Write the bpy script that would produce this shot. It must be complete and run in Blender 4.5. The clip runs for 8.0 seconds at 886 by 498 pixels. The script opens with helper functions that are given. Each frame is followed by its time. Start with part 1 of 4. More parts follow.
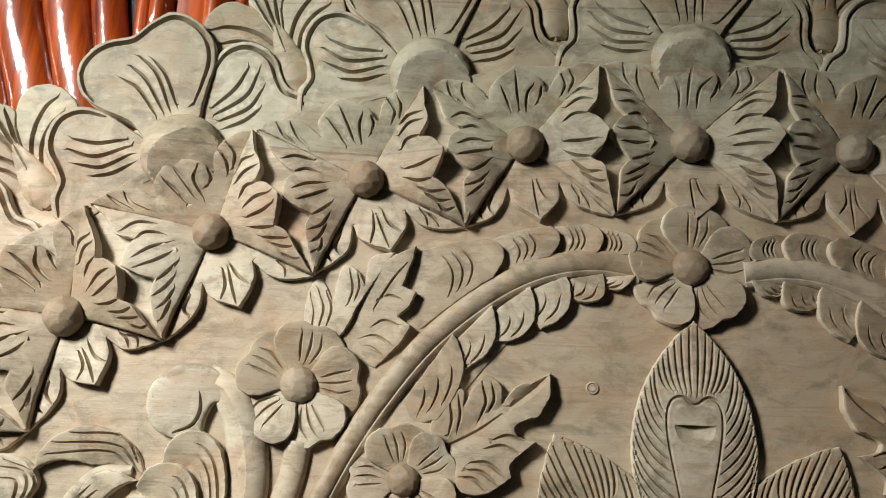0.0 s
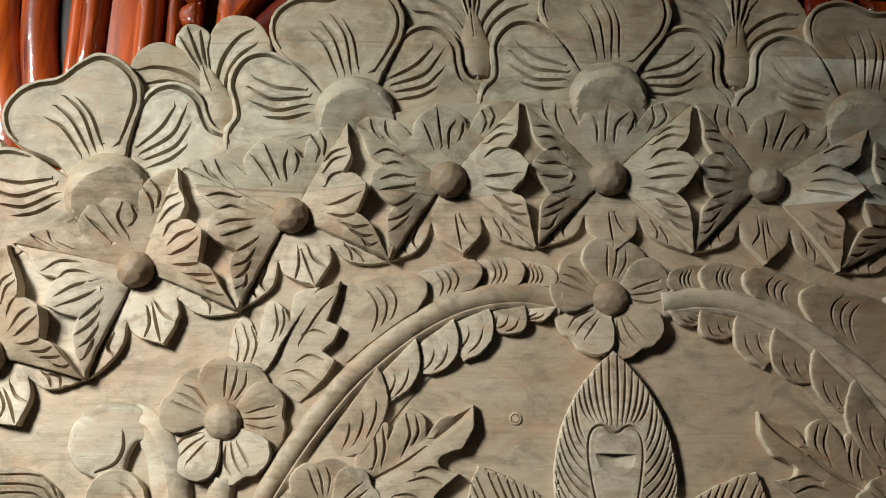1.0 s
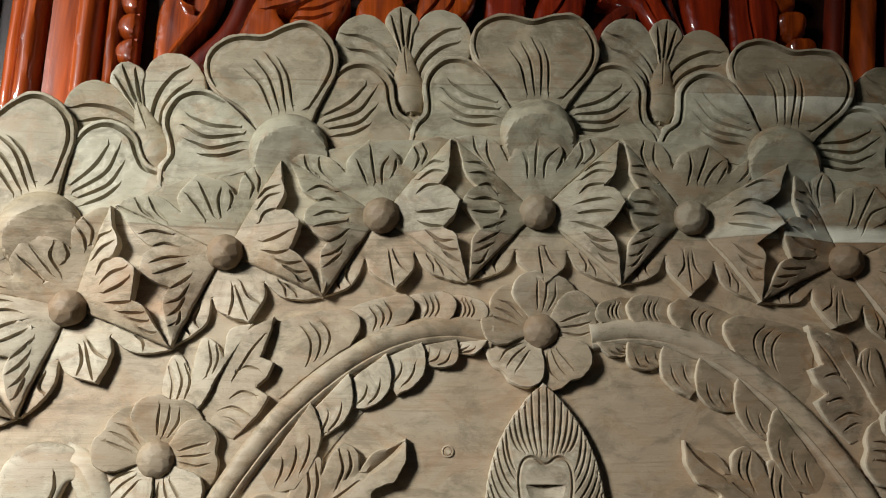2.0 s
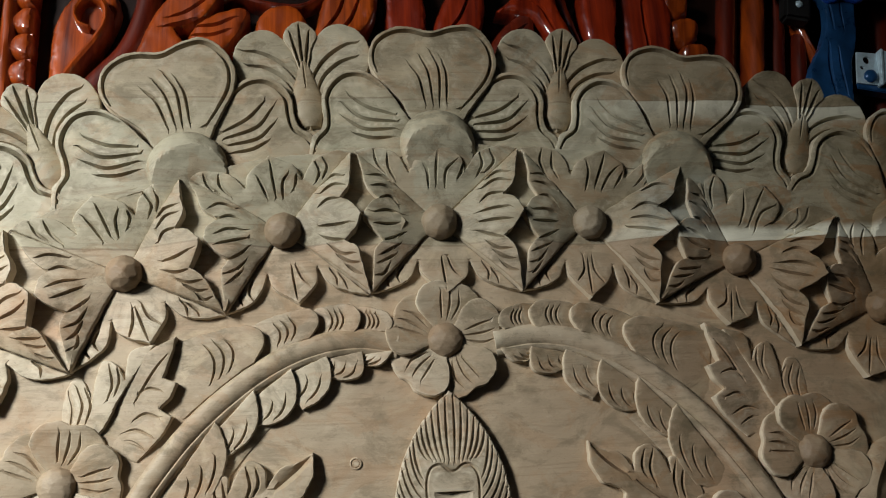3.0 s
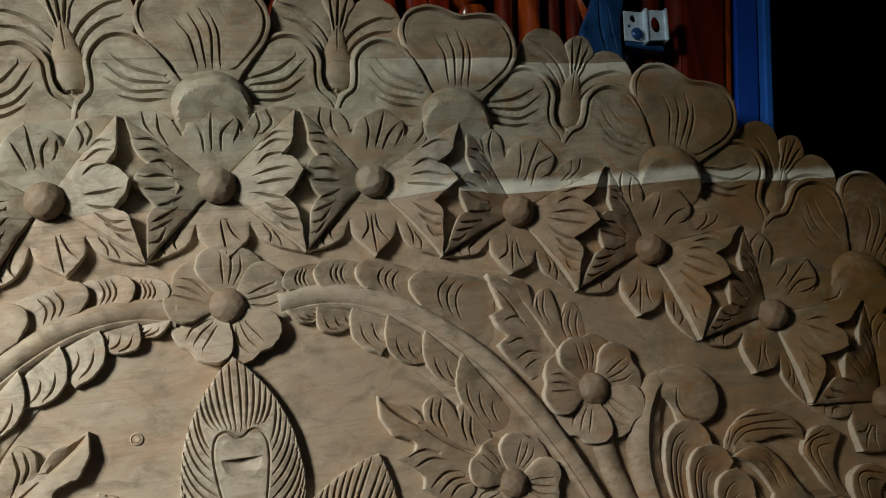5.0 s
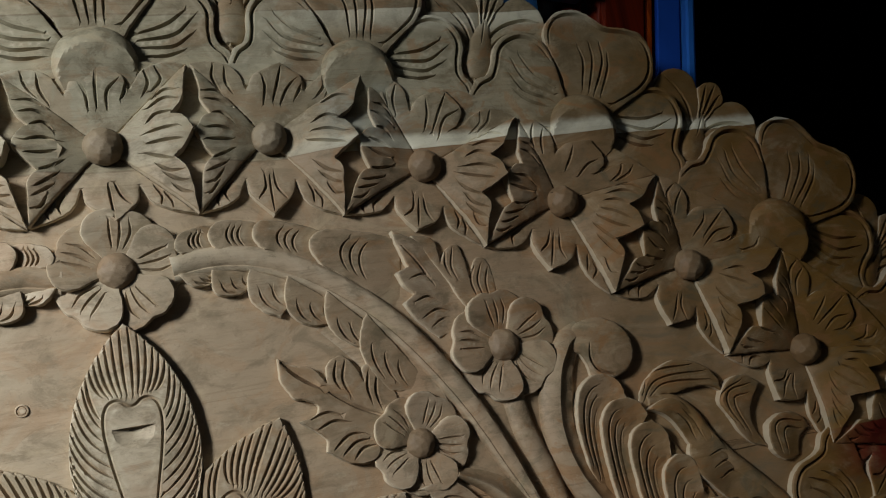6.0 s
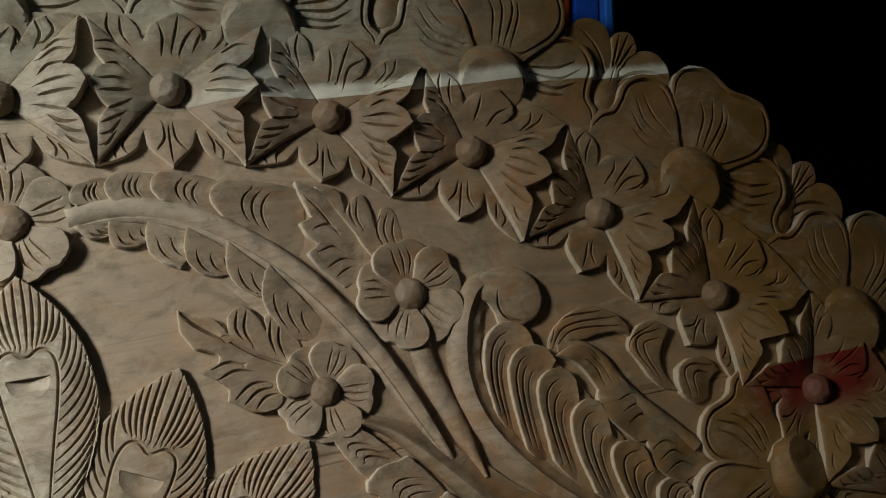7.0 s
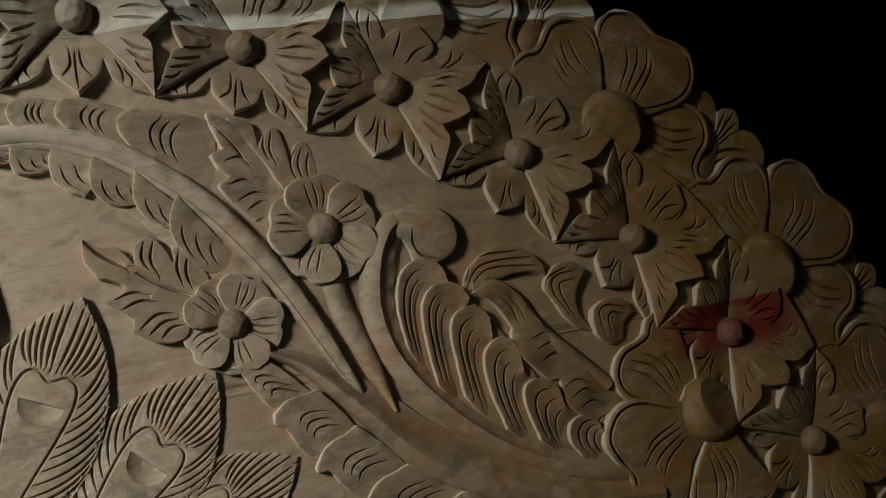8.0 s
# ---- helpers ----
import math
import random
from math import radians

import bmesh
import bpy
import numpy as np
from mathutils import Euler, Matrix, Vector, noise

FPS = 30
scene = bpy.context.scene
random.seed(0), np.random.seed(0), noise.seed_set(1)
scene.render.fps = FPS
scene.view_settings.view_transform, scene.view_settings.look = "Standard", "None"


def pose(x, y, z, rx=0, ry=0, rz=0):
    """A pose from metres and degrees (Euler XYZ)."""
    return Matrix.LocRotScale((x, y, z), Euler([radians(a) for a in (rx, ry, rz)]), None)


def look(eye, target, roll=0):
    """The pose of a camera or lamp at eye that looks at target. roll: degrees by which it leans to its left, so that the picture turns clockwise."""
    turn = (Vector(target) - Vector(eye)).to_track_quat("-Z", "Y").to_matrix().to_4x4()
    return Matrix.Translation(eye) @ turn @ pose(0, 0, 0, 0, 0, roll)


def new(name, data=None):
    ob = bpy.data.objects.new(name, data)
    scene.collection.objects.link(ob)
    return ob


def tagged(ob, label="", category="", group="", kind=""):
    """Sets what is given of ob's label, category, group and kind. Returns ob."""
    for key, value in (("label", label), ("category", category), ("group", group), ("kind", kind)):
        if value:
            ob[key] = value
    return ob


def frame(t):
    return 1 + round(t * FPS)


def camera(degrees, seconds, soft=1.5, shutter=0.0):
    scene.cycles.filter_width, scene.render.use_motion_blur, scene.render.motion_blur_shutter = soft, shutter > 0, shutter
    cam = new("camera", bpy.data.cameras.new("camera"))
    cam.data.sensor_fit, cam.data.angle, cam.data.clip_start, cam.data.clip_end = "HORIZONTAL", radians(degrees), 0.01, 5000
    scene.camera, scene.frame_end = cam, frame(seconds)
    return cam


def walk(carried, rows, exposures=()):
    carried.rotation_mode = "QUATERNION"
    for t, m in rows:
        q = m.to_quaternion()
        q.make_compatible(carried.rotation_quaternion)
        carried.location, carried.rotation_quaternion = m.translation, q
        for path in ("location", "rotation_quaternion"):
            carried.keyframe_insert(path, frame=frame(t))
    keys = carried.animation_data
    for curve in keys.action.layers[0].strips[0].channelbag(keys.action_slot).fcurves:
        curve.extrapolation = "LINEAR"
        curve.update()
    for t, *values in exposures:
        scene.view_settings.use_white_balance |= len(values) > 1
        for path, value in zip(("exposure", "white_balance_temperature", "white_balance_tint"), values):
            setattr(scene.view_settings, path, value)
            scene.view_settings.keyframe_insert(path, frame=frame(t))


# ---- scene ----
cam = camera(52.9, 8.0, soft=1.1)
PATH = [
    (0, (-0.171, -0.636, 0.87), (-0.198, 1.315, 1.309), 2.6),
    (0.5, (-0.15, -0.648, 0.874), (-0.148, 1.295, 1.349), 1.8),
    (1, (-0.14, -0.646, 0.869), (-0.094, 1.285, 1.384), 1.3),
    (1.5, (-0.132, -0.653, 0.879), (-0.042, 1.271, 1.417), 0.9),
    (3, (-0.087, -0.67, 0.88), (0.167, 1.232, 1.446), -3.0),
    (3.5, (-0.085, -0.671, 0.879), (0.305, 1.209, 1.438), -4.6),
    (4, (-0.1, -0.664, 0.882), (0.366, 1.202, 1.431), -5.3),
    (4.5, (-0.073, -0.677, 0.874), (0.476, 1.174, 1.396), -7.0),
    (5.8, (-0.003, -0.66, 0.854), (0.651, 1.185, 1.264), -10.1),
    (6, (0.014, -0.669, 0.853), (0.664, 1.181, 1.247), -10.5),
    (6.5, (0.04, -0.674, 0.841), (0.71, 1.176, 1.196), -10.9),
    (7, (0.068, -0.683, 0.823), (0.752, 1.168, 1.151), -11.6),
    (7.5, (0.086, -0.685, 0.808), (0.792, 1.162, 1.104), -11.8),
    (8, (0.107, -0.691, 0.79), (0.844, 1.152, 1.034), -11.0),
]
walk(cam, [(t, look(eye, target, roll)) for t, eye, target, roll in PATH])

# ---- light ----
world = bpy.data.worlds.new("world")
scene.world = world
world.use_nodes = True
wn = world.node_tree
sky = wn.nodes.new("ShaderNodeTexSky")
sky.sky_type, sky.sun_disc, sky.sun_elevation, sky.sun_rotation = "NISHITA", False, radians(35), radians(60)
wn.links.new(sky.outputs[0], wn.nodes["Background"].inputs[0])
wn.nodes["Background"].inputs[1].default_value = 0.06


def area_lamp(name, eye, target, w, h, watts, colour, spread=180):
    data = bpy.data.lights.new(name, "AREA")
    data.shape, data.size, data.size_y, data.energy, data.color = "RECTANGLE", w, h, watts, colour
    data.spread = radians(spread)
    ob = new(name, data)
    ob.matrix_world = look(eye, target)
    return ob


area_lamp("window_daylight", (-1.13, -0.95, 1.49), (-0.365, 0.0, 0.895), 0.24, 0.36, 6.0, (0.950, 1.0, 1.0), 62)
# added fill lamp behind the camera that lifts the shaded faces
area_lamp("doorway_daylight", (-0.4, -2.95, 1.5), (-0.1, 0, 1.0), 0.9, 1.9, 0.17, (0.95, 0.97, 1.0))

# ---- materials ----


def material(name):
    m = bpy.data.materials.new(name)
    m.use_nodes = True
    nt = m.node_tree
    return m, nt, nt.nodes["Principled BSDF"]


def node(nt, kind, **values):
    n = nt.nodes.new(kind)
    for key, value in values.items():
        if key.startswith("i_"):
            n.inputs[key[2:].replace("_", " ")].default_value = value
    return n


def mapped(nt, source, scale, place=(0, 0, 0)):
    n = nt.nodes.new("ShaderNodeMapping")
    n.inputs["Scale"].default_value = scale
    n.inputs["Location"].default_value = place
    nt.links.new(source, n.inputs["Vector"])
    return n.outputs[0]


def noise_tex(nt, vec, scale=1.0, detail=4.0, rough=0.55, warp=0.0):
    n = node(nt, "ShaderNodeTexNoise", i_Scale=scale, i_Detail=detail, i_Roughness=rough, i_Distortion=warp)
    nt.links.new(vec, n.inputs["Vector"])
    return n.outputs["Fac"]


def math_node(nt, op, a, b=None, clamp=False):
    n = nt.nodes.new("ShaderNodeMath")
    n.operation, n.use_clamp = op, clamp
    for i, v in enumerate((a, b)):
        if v is None:
            continue
        if isinstance(v, (int, float)):
            n.inputs[i].default_value = v
        else:
            nt.links.new(v, n.inputs[i])
    return n.outputs[0]


def ramp(nt, fac, *stops):
    n = nt.nodes.new("ShaderNodeValToRGB")
    el = n.color_ramp.elements
    while len(el) < len(stops):
        el.new(0.5)
    for e, (p, c) in zip(el, stops):
        e.position = p
        e.color = (*c, 1) if len(c) == 3 else c
    nt.links.new(fac, n.inputs[0])
    return n.outputs[0]


def mix(nt, fac, a, b, kind="MIX"):
    n = nt.nodes.new("ShaderNodeMix")
    n.data_type, n.blend_type = "RGBA", kind
    for slot, v in ((0, fac), (6, a), (7, b)):
        if isinstance(v, (int, float)):
            n.inputs[slot].default_value = v
        elif isinstance(v, tuple):
            n.inputs[slot].default_value = (*v, 1)
        else:
            nt.links.new(v, n.inputs[slot])
    return n.outputs[2]


def bump(nt, height, strength, distance, under=None):
    n = nt.nodes.new("ShaderNodeBump")
    n.inputs["Strength"].default_value, n.inputs["Distance"].default_value = strength, distance
    nt.links.new(height, n.inputs["Height"])
    if under is not None:
        nt.links.new(under, n.inputs["Normal"])
    return n.outputs[0]


def smoothstep(nt, v, a, b):
    n = nt.nodes.new("ShaderNodeMapRange")
    n.interpolation_type = "SMOOTHSTEP"
    n.inputs[1].default_value, n.inputs[2].default_value = a, b
    nt.links.new(v, n.inputs[0])
    return n.outputs[0]


TOP = 1.1           # height of the middle rosette of the carved board
JOINTS = [0.105, -0.019, -0.160, -0.306, -0.440]   # glue joints between the planks, from TOP


def raw_wood(name, tint=None, share=0.0):
    m, nt, bsdf = material(name)
    pos = nt.nodes.new("ShaderNodeNewGeometry").outputs["Position"]
    xyz = nt.nodes.new("ShaderNodeSeparateXYZ")
    nt.links.new(pos, xyz.inputs[0])
    px, pz = xyz.outputs[0], math_node(nt, "SUBTRACT", xyz.outputs[2], TOP)
    grain = noise_tex(nt, mapped(nt, pos, (10, 40, 110)), 1, 6, 0.6, 0.9)
    fibre = noise_tex(nt, mapped(nt, pos, (22, 160, 700)), 1, 3, 0.6)
    cloud = noise_tex(nt, mapped(nt, pos, (7, 9, 14)), 1, 4, 0.6)
    blot = noise_tex(nt, mapped(nt, pos, (18, 18, 26)), 1, 5, 0.65)
    col = ramp(nt, grain, (0.2, (0.342, 0.278, 0.190)), (0.5, (0.365, 0.298, 0.206)), (0.8, (0.395, 0.326, 0.230)))
    # the planks differ in tone: grey-green above, warm brown below
    grey = ramp(nt, grain, (0.2, (0.244, 0.216, 0.142)), (0.5, (0.270, 0.241, 0.160)), (0.8, (0.300, 0.270, 0.182)))
    brown = ramp(nt, grain, (0.2, (0.275, 0.175, 0.103)), (0.5, (0.318, 0.208, 0.125)), (0.8, (0.368, 0.250, 0.156)))
    upper = math_node(nt, "GREATER_THAN", pz, JOINTS[1])
    highest = math_node(nt, "GREATER_THAN", pz, JOINTS[0])
    fall = smoothstep(nt, math_node(nt, "ADD", pz, math_node(nt, "MULTIPLY", cloud, 0.09)), -0.02, 0.10)
    col = mix(nt, math_node(nt, "MULTIPLY", upper, math_node(nt, "ADD", math_node(nt, "MULTIPLY", fall, 0.4), 0.42)), col, grey)
    col = mix(nt, math_node(nt, "MULTIPLY", highest, 0.45), col, mix(nt, 0.5, brown, grey))
    low = math_node(nt, "LESS_THAN", pz, JOINTS[1])
    col = mix(nt, math_node(nt, "MULTIPLY", low, math_node(nt, "MAXIMUM", smoothstep(nt, cloud, 0.42, 0.70), math_node(nt, "MULTIPLY", smoothstep(nt, px, -0.1, 0.3), 0.9))), col, brown)
    # pale sapwood along both edges of the second plank
    right = smoothstep(nt, px, 0.10, 0.24)
    second = math_node(nt, "MULTIPLY", upper, math_node(nt, "SUBTRACT", 1.0, highest))
    wob = math_node(nt, "MULTIPLY", math_node(nt, "SUBTRACT", blot, 0.5), 0.012)
    pzw = math_node(nt, "ADD", pz, wob)
    edge_low = math_node(nt, "SUBTRACT", 1.0, smoothstep(nt, pzw, -0.013, -0.004))
    edge_high = math_node(nt, "MULTIPLY", smoothstep(nt, pzw, 0.082, 0.103), 0.62)
    sap = math_node(nt, "MULTIPLY", math_node(nt, "MULTIPLY", right, second), math_node(nt, "MAXIMUM", edge_low, edge_high))
    col = mix(nt, math_node(nt, "MULTIPLY", sap, 0.95), col, (0.74, 0.69, 0.54))
    # greenish mould stain patches, reddish heart at the low right joint
    green = math_node(nt, "MULTIPLY", smoothstep(nt, blot, 0.58, 0.72), 0.35)
    col = mix(nt, math_node(nt, "MULTIPLY", green, upper), col, (0.17, 0.19, 0.13))
    # one bluish stain in the second plank
    blue = math_node(nt, "MULTIPLY", smoothstep(nt, px, 0.155, 0.175), math_node(nt, "SUBTRACT", 1.0, smoothstep(nt, px, 0.215, 0.245)))
    blue = math_node(nt, "MULTIPLY", math_node(nt, "MULTIPLY", blue, second), smoothstep(nt, blot, 0.36, 0.54))
    blue = math_node(nt, "MULTIPLY", blue, math_node(nt, "SUBTRACT", 1.0, smoothstep(nt, pzw, 0.015, 0.045)))
    col = mix(nt, math_node(nt, "MULTIPLY", blue, 0.5), col, (0.30, 0.40, 0.40))
    # hairline glue joints
    line = None
    for z in (JOINTS[0], JOINTS[1], JOINTS[3]):
        d = math_node(nt, "LESS_THAN", math_node(nt, "ABSOLUTE", math_node(nt, "SUBTRACT", pz, z)), 0.0007)
        line = d if line is None else math_node(nt, "MAXIMUM", line, d)
    col = mix(nt, math_node(nt, "MULTIPLY", line, 0.45), col, (0.10, 0.06, 0.035))
    streak = smoothstep(nt, fibre, 0.36, 0.62)
    col = mix(nt, math_node(nt, "MULTIPLY", math_node(nt, "SUBTRACT", 1.0, streak), 0.05), col, (0.15, 0.10, 0.06))
    # dark year rings that run along the planks
    ring = noise_tex(nt, mapped(nt, pos, (6, 40, 90), (2, 3, 5)), 1, 6, 0.66, 1.8)
    col = mix(nt, math_node(nt, "MULTIPLY", smoothstep(nt, ring, 0.52, 0.64), 0.42), col, (0.170, 0.115, 0.065))
    # raised edges are paler
    raised_edge = smoothstep(nt, nt.nodes["Geometry"].outputs["Pointiness"], 0.515, 0.60)
    col = mix(nt, math_node(nt, "MULTIPLY", raised_edge, 0.58), col, (0.56, 0.48, 0.36))
    # no two carvings took the knife and the dust alike
    rand = nt.nodes.new("ShaderNodeObjectInfo").outputs["Random"]
    col = mix(nt, math_node(nt, "MULTIPLY", smoothstep(nt, rand, 0.2, 0.95), 0.50), col, (0.200, 0.132, 0.072))
    col = mix(nt, math_node(nt, "MULTIPLY", smoothstep(nt, rand, 0.30, 0.0), 0.12), col, (0.44, 0.41, 0.33))
    # handling dirt, pale scuffs and dust in patches
    dirt = noise_tex(nt, mapped(nt, pos, (32, 40, 48), (3, 1, 2)), 1, 7, 0.72, 0.6)
    col = mix(nt, math_node(nt, "MULTIPLY", smoothstep(nt, dirt, 0.48, 0.64), 0.60), col, (0.118, 0.088, 0.050))
    scuff = noise_tex(nt, mapped(nt, pos, (60, 60, 95), (7, 5, 1)), 1, 6, 0.7, 0.3)
    col = mix(nt, math_node(nt, "MULTIPLY", smoothstep(nt, scuff, 0.56, 0.74), 0.32), col, (0.50, 0.43, 0.31))
    pore = noise_tex(nt, mapped(nt, pos, (110, 400, 1500)), 1, 2, 0.5)
    col = mix(nt, math_node(nt, "MULTIPLY", smoothstep(nt, pore, 0.60, 0.72), 0.12), col, (0.11, 0.075, 0.045))
    # the wood turns darker and more amber towards the right
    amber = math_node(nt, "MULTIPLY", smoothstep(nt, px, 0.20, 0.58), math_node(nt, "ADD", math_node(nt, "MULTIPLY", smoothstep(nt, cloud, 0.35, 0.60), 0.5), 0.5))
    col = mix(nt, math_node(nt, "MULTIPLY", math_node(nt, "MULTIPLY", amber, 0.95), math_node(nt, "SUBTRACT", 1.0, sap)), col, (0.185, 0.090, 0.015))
    speck = noise_tex(nt, mapped(nt, pos, (190, 210, 260), (2, 2, 6)), 1, 4, 0.7, 0.8)
    col = mix(nt, math_node(nt, "MULTIPLY", smoothstep(nt, speck, 0.60, 0.72), 0.40), col, (0.105, 0.070, 0.042))
    # brown and amber heartwood clouds, olive smears
    heart = noise_tex(nt, mapped(nt, pos, (17, 22, 24), (1, 8, 4)), 1, 6, 0.66, 1.6)
    much = math_node(nt, "ADD", math_node(nt, "MULTIPLY", smoothstep(nt, px, 0.05, 0.45), 0.42), 0.22)
    much = math_node(nt, "MULTIPLY", much, math_node(nt, "SUBTRACT", 1.0, sap))
    col = mix(nt, math_node(nt, "MULTIPLY", smoothstep(nt, heart, 0.53, 0.61), much), col, (0.270, 0.128, 0.046))
    col = mix(nt, math_node(nt, "MULTIPLY", smoothstep(nt, heart, 0.46, 0.34), math_node(nt, "MULTIPLY", much, 0.9)), col, (0.108, 0.094, 0.056))
    pale = noise_tex(nt, mapped(nt, pos, (13, 18, 21), (4, 2, 9)), 1, 6, 0.66, 1.2)
    col = mix(nt, math_node(nt, "MULTIPLY", smoothstep(nt, pale, 0.54, 0.70), 0.40), col, (0.47, 0.37, 0.235))
    redx = math_node(nt, "MULTIPLY", smoothstep(nt, px, 0.55, 0.62), math_node(nt, "SUBTRACT", 1.0, smoothstep(nt, px, 0.69, 0.74)))
    redz = math_node(nt, "MULTIPLY", smoothstep(nt, pzw, -0.365, -0.335), math_node(nt, "LESS_THAN", pz, JOINTS[3]))
    col = mix(nt, math_node(nt, "MULTIPLY", math_node(nt, "MULTIPLY", redx, redz), math_node(nt, "MULTIPLY", smoothstep(nt, blot, 0.30, 0.55), 0.95)), col, (0.150, 0.008, 0.004))
    col = mix(nt, math_node(nt, "MULTIPLY", sap, 0.6), col, (0.74, 0.69, 0.54))
    if tint:
        col = mix(nt, share, col, tint)
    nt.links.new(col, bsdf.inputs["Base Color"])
    bsdf.inputs["Roughness"].default_value = 0.62
    bsdf.inputs["Specular IOR Level"].default_value = 0.35
    vor = node(nt, "ShaderNodeTexVoronoi", i_Scale=1.0)
    vor.feature = "SMOOTH_F1"
    nt.links.new(mapped(nt, pos, (55, 75, 120)), vor.inputs["Vector"])
    b1 = bump(nt, vor.outputs["Distance"], 0.16, 0.004)
    b2 = bump(nt, noise_tex(nt, mapped(nt, pos, (40, 45, 70)), 1, 6, 0.66), 0.34, 0.003, b1)
    b3 = bump(nt, math_node(nt, "ADD", fibre, math_node(nt, "MULTIPLY", scuff, 1.6)), 0.28, 0.0008, b2)
    nt.links.new(b3, bsdf.inputs["Normal"])
    return m


def lacquer(name, deep, bright, rough=0.09):
    m, nt, bsdf = material(name)
    pos = nt.nodes.new("ShaderNodeNewGeometry").outputs["Position"]
    grain = noise_tex(nt, mapped(nt, pos, (120, 40, 6)), 1, 5, 0.6, 0.4)
    cloud = noise_tex(nt, mapped(nt, pos, (12, 12, 7)), 1, 3)
    col = ramp(nt, grain, (0.3, deep), (0.7, bright))
    col = mix(nt, math_node(nt, "MULTIPLY", cloud, 0.5), col, deep)
    nt.links.new(col, bsdf.inputs["Base Color"])
    bsdf.inputs["Roughness"].default_value = 0.45
    bsdf.inputs["Specular IOR Level"].default_value = 0.2
    bsdf.inputs["Coat Weight"].default_value = 1.0
    bsdf.inputs["Coat Roughness"].default_value = rough
    bsdf.inputs["Coat IOR"].default_value = 1.6
    nt.links.new(bump(nt, noise_tex(nt, mapped(nt, pos, (55, 55, 30)), 1, 4, 0.6), 0.40, 0.003), bsdf.inputs["Coat Normal"])
    nt.links.new(bump(nt, grain, 0.2, 0.001), bsdf.inputs["Normal"])
    return m


def plain(name, colour, rough=0.6, metal=0.0, scale=30, vary=0.35, relief_m=0.001):
    m, nt, bsdf = material(name)
    pos = nt.nodes.new("ShaderNodeNewGeometry").outputs["Position"]
    n = noise_tex(nt, mapped(nt, pos, (scale, scale, scale)), 1, 5, 0.6)
    dark = tuple(c * (1 - vary) for c in colour)
    nt.links.new(ramp(nt, n, (0.3, dark), (0.7, colour)), bsdf.inputs["Base Color"])
    nt.links.new(math_node(nt, "ADD", math_node(nt, "MULTIPLY", n, 0.2), rough - 0.1), bsdf.inputs["Roughness"])
    bsdf.inputs["Metallic"].default_value = metal
    nt.links.new(bump(nt, n, 0.3, relief_m), bsdf.inputs["Normal"])
    return m


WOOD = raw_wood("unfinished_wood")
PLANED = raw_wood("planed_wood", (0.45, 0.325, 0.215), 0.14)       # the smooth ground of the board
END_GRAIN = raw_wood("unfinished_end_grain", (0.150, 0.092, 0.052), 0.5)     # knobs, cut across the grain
PALE_WALL = raw_wood("pale_wall_wood", (0.62, 0.52, 0.38), 0.55)        # side walls of the carvings, paler than their tops
LACQUER = lacquer("red_brown_lacquer", (0.075, 0.008, 0.001), (0.52, 0.085, 0.006))
LACQUER_RED = lacquer("deep_red_lacquer", (0.07, 0.004, 0.001), (0.36, 0.030, 0.003))
# backing colour: the shade of the recesses between the red carvings, painted in
RECESS_SHADE = lacquer("recess_shade_lacquer", (0.006, 0.002, 0.001), (0.02, 0.005, 0.002))
LACQUER_BROWN = lacquer("orange_brown_lacquer", (0.09, 0.008, 0.001), (0.54, 0.095, 0.008), 0.12)
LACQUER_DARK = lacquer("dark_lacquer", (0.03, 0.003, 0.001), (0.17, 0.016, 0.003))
BLUE = plain("blue_paint", (0.012, 0.075, 0.42), 0.45, 0.0, 25, 0.2)
BLUE_LIGHT = plain("light_blue_paint", (0.03, 0.16, 0.55), 0.4, 0.0, 25, 0.2)
STRAP = plain("blue_black_steel", (0.02, 0.085, 0.22), 0.30, 0.2, 60, 0.5)
ZINC = plain("zinc_plate", (0.70, 0.84, 0.90), 0.34, 0.25, 80, 0.35)
BLACK = plain("black_gap", (0.008, 0.006, 0.005), 0.6)
# near-black wall colour stands in for the unlit room and cuts bounced light
ROOM_SHADE = plain("room_shade", (0.030, 0.028, 0.026), 0.9, 0.0, 6, 0.3)
CEMENT = plain("cement_floor", (0.14, 0.13, 0.12), 0.85, 0.0, 8, 0.4)

# ---- shaping helpers: drawings in millimetres, x across and z up, h towards the viewer ----


def curve(points, closed=False, step=1.6):
    """A smooth line through points; a third value of 1 makes a point a corner."""
    pts = [np.array(p[:2], float) for p in points]
    sharp = [len(p) > 2 for p in points]
    n, out = len(pts), []
    for i in range(n if closed else n - 1):
        j = (i + 1) % n
        a, b = pts[i], pts[j]
        before = a if sharp[i] or (not closed and i == 0) else pts[i - 1]
        after = b if sharp[j] or (not closed and j == n - 1) else pts[(j + 1) % n]
        size = np.linalg.norm(b - a)
        m0 = (b - before) / max(np.linalg.norm(b - before), 1e-6) * size if not np.allclose(before, a) else (b - a)
        m1 = (after - a) / max(np.linalg.norm(after - a), 1e-6) * size if not np.allclose(after, b) else (b - a)
        k = max(2, int(size / step))
        for t in np.arange(k) / k:
            out.append((2 * t**3 - 3 * t**2 + 1) * a + (t**3 - 2 * t**2 + t) * m0 + (3 * t**2 - 2 * t**3) * b + (t**3 - t**2) * m1)
    if not closed:
        out.append(pts[-1])
    return np.array(out)


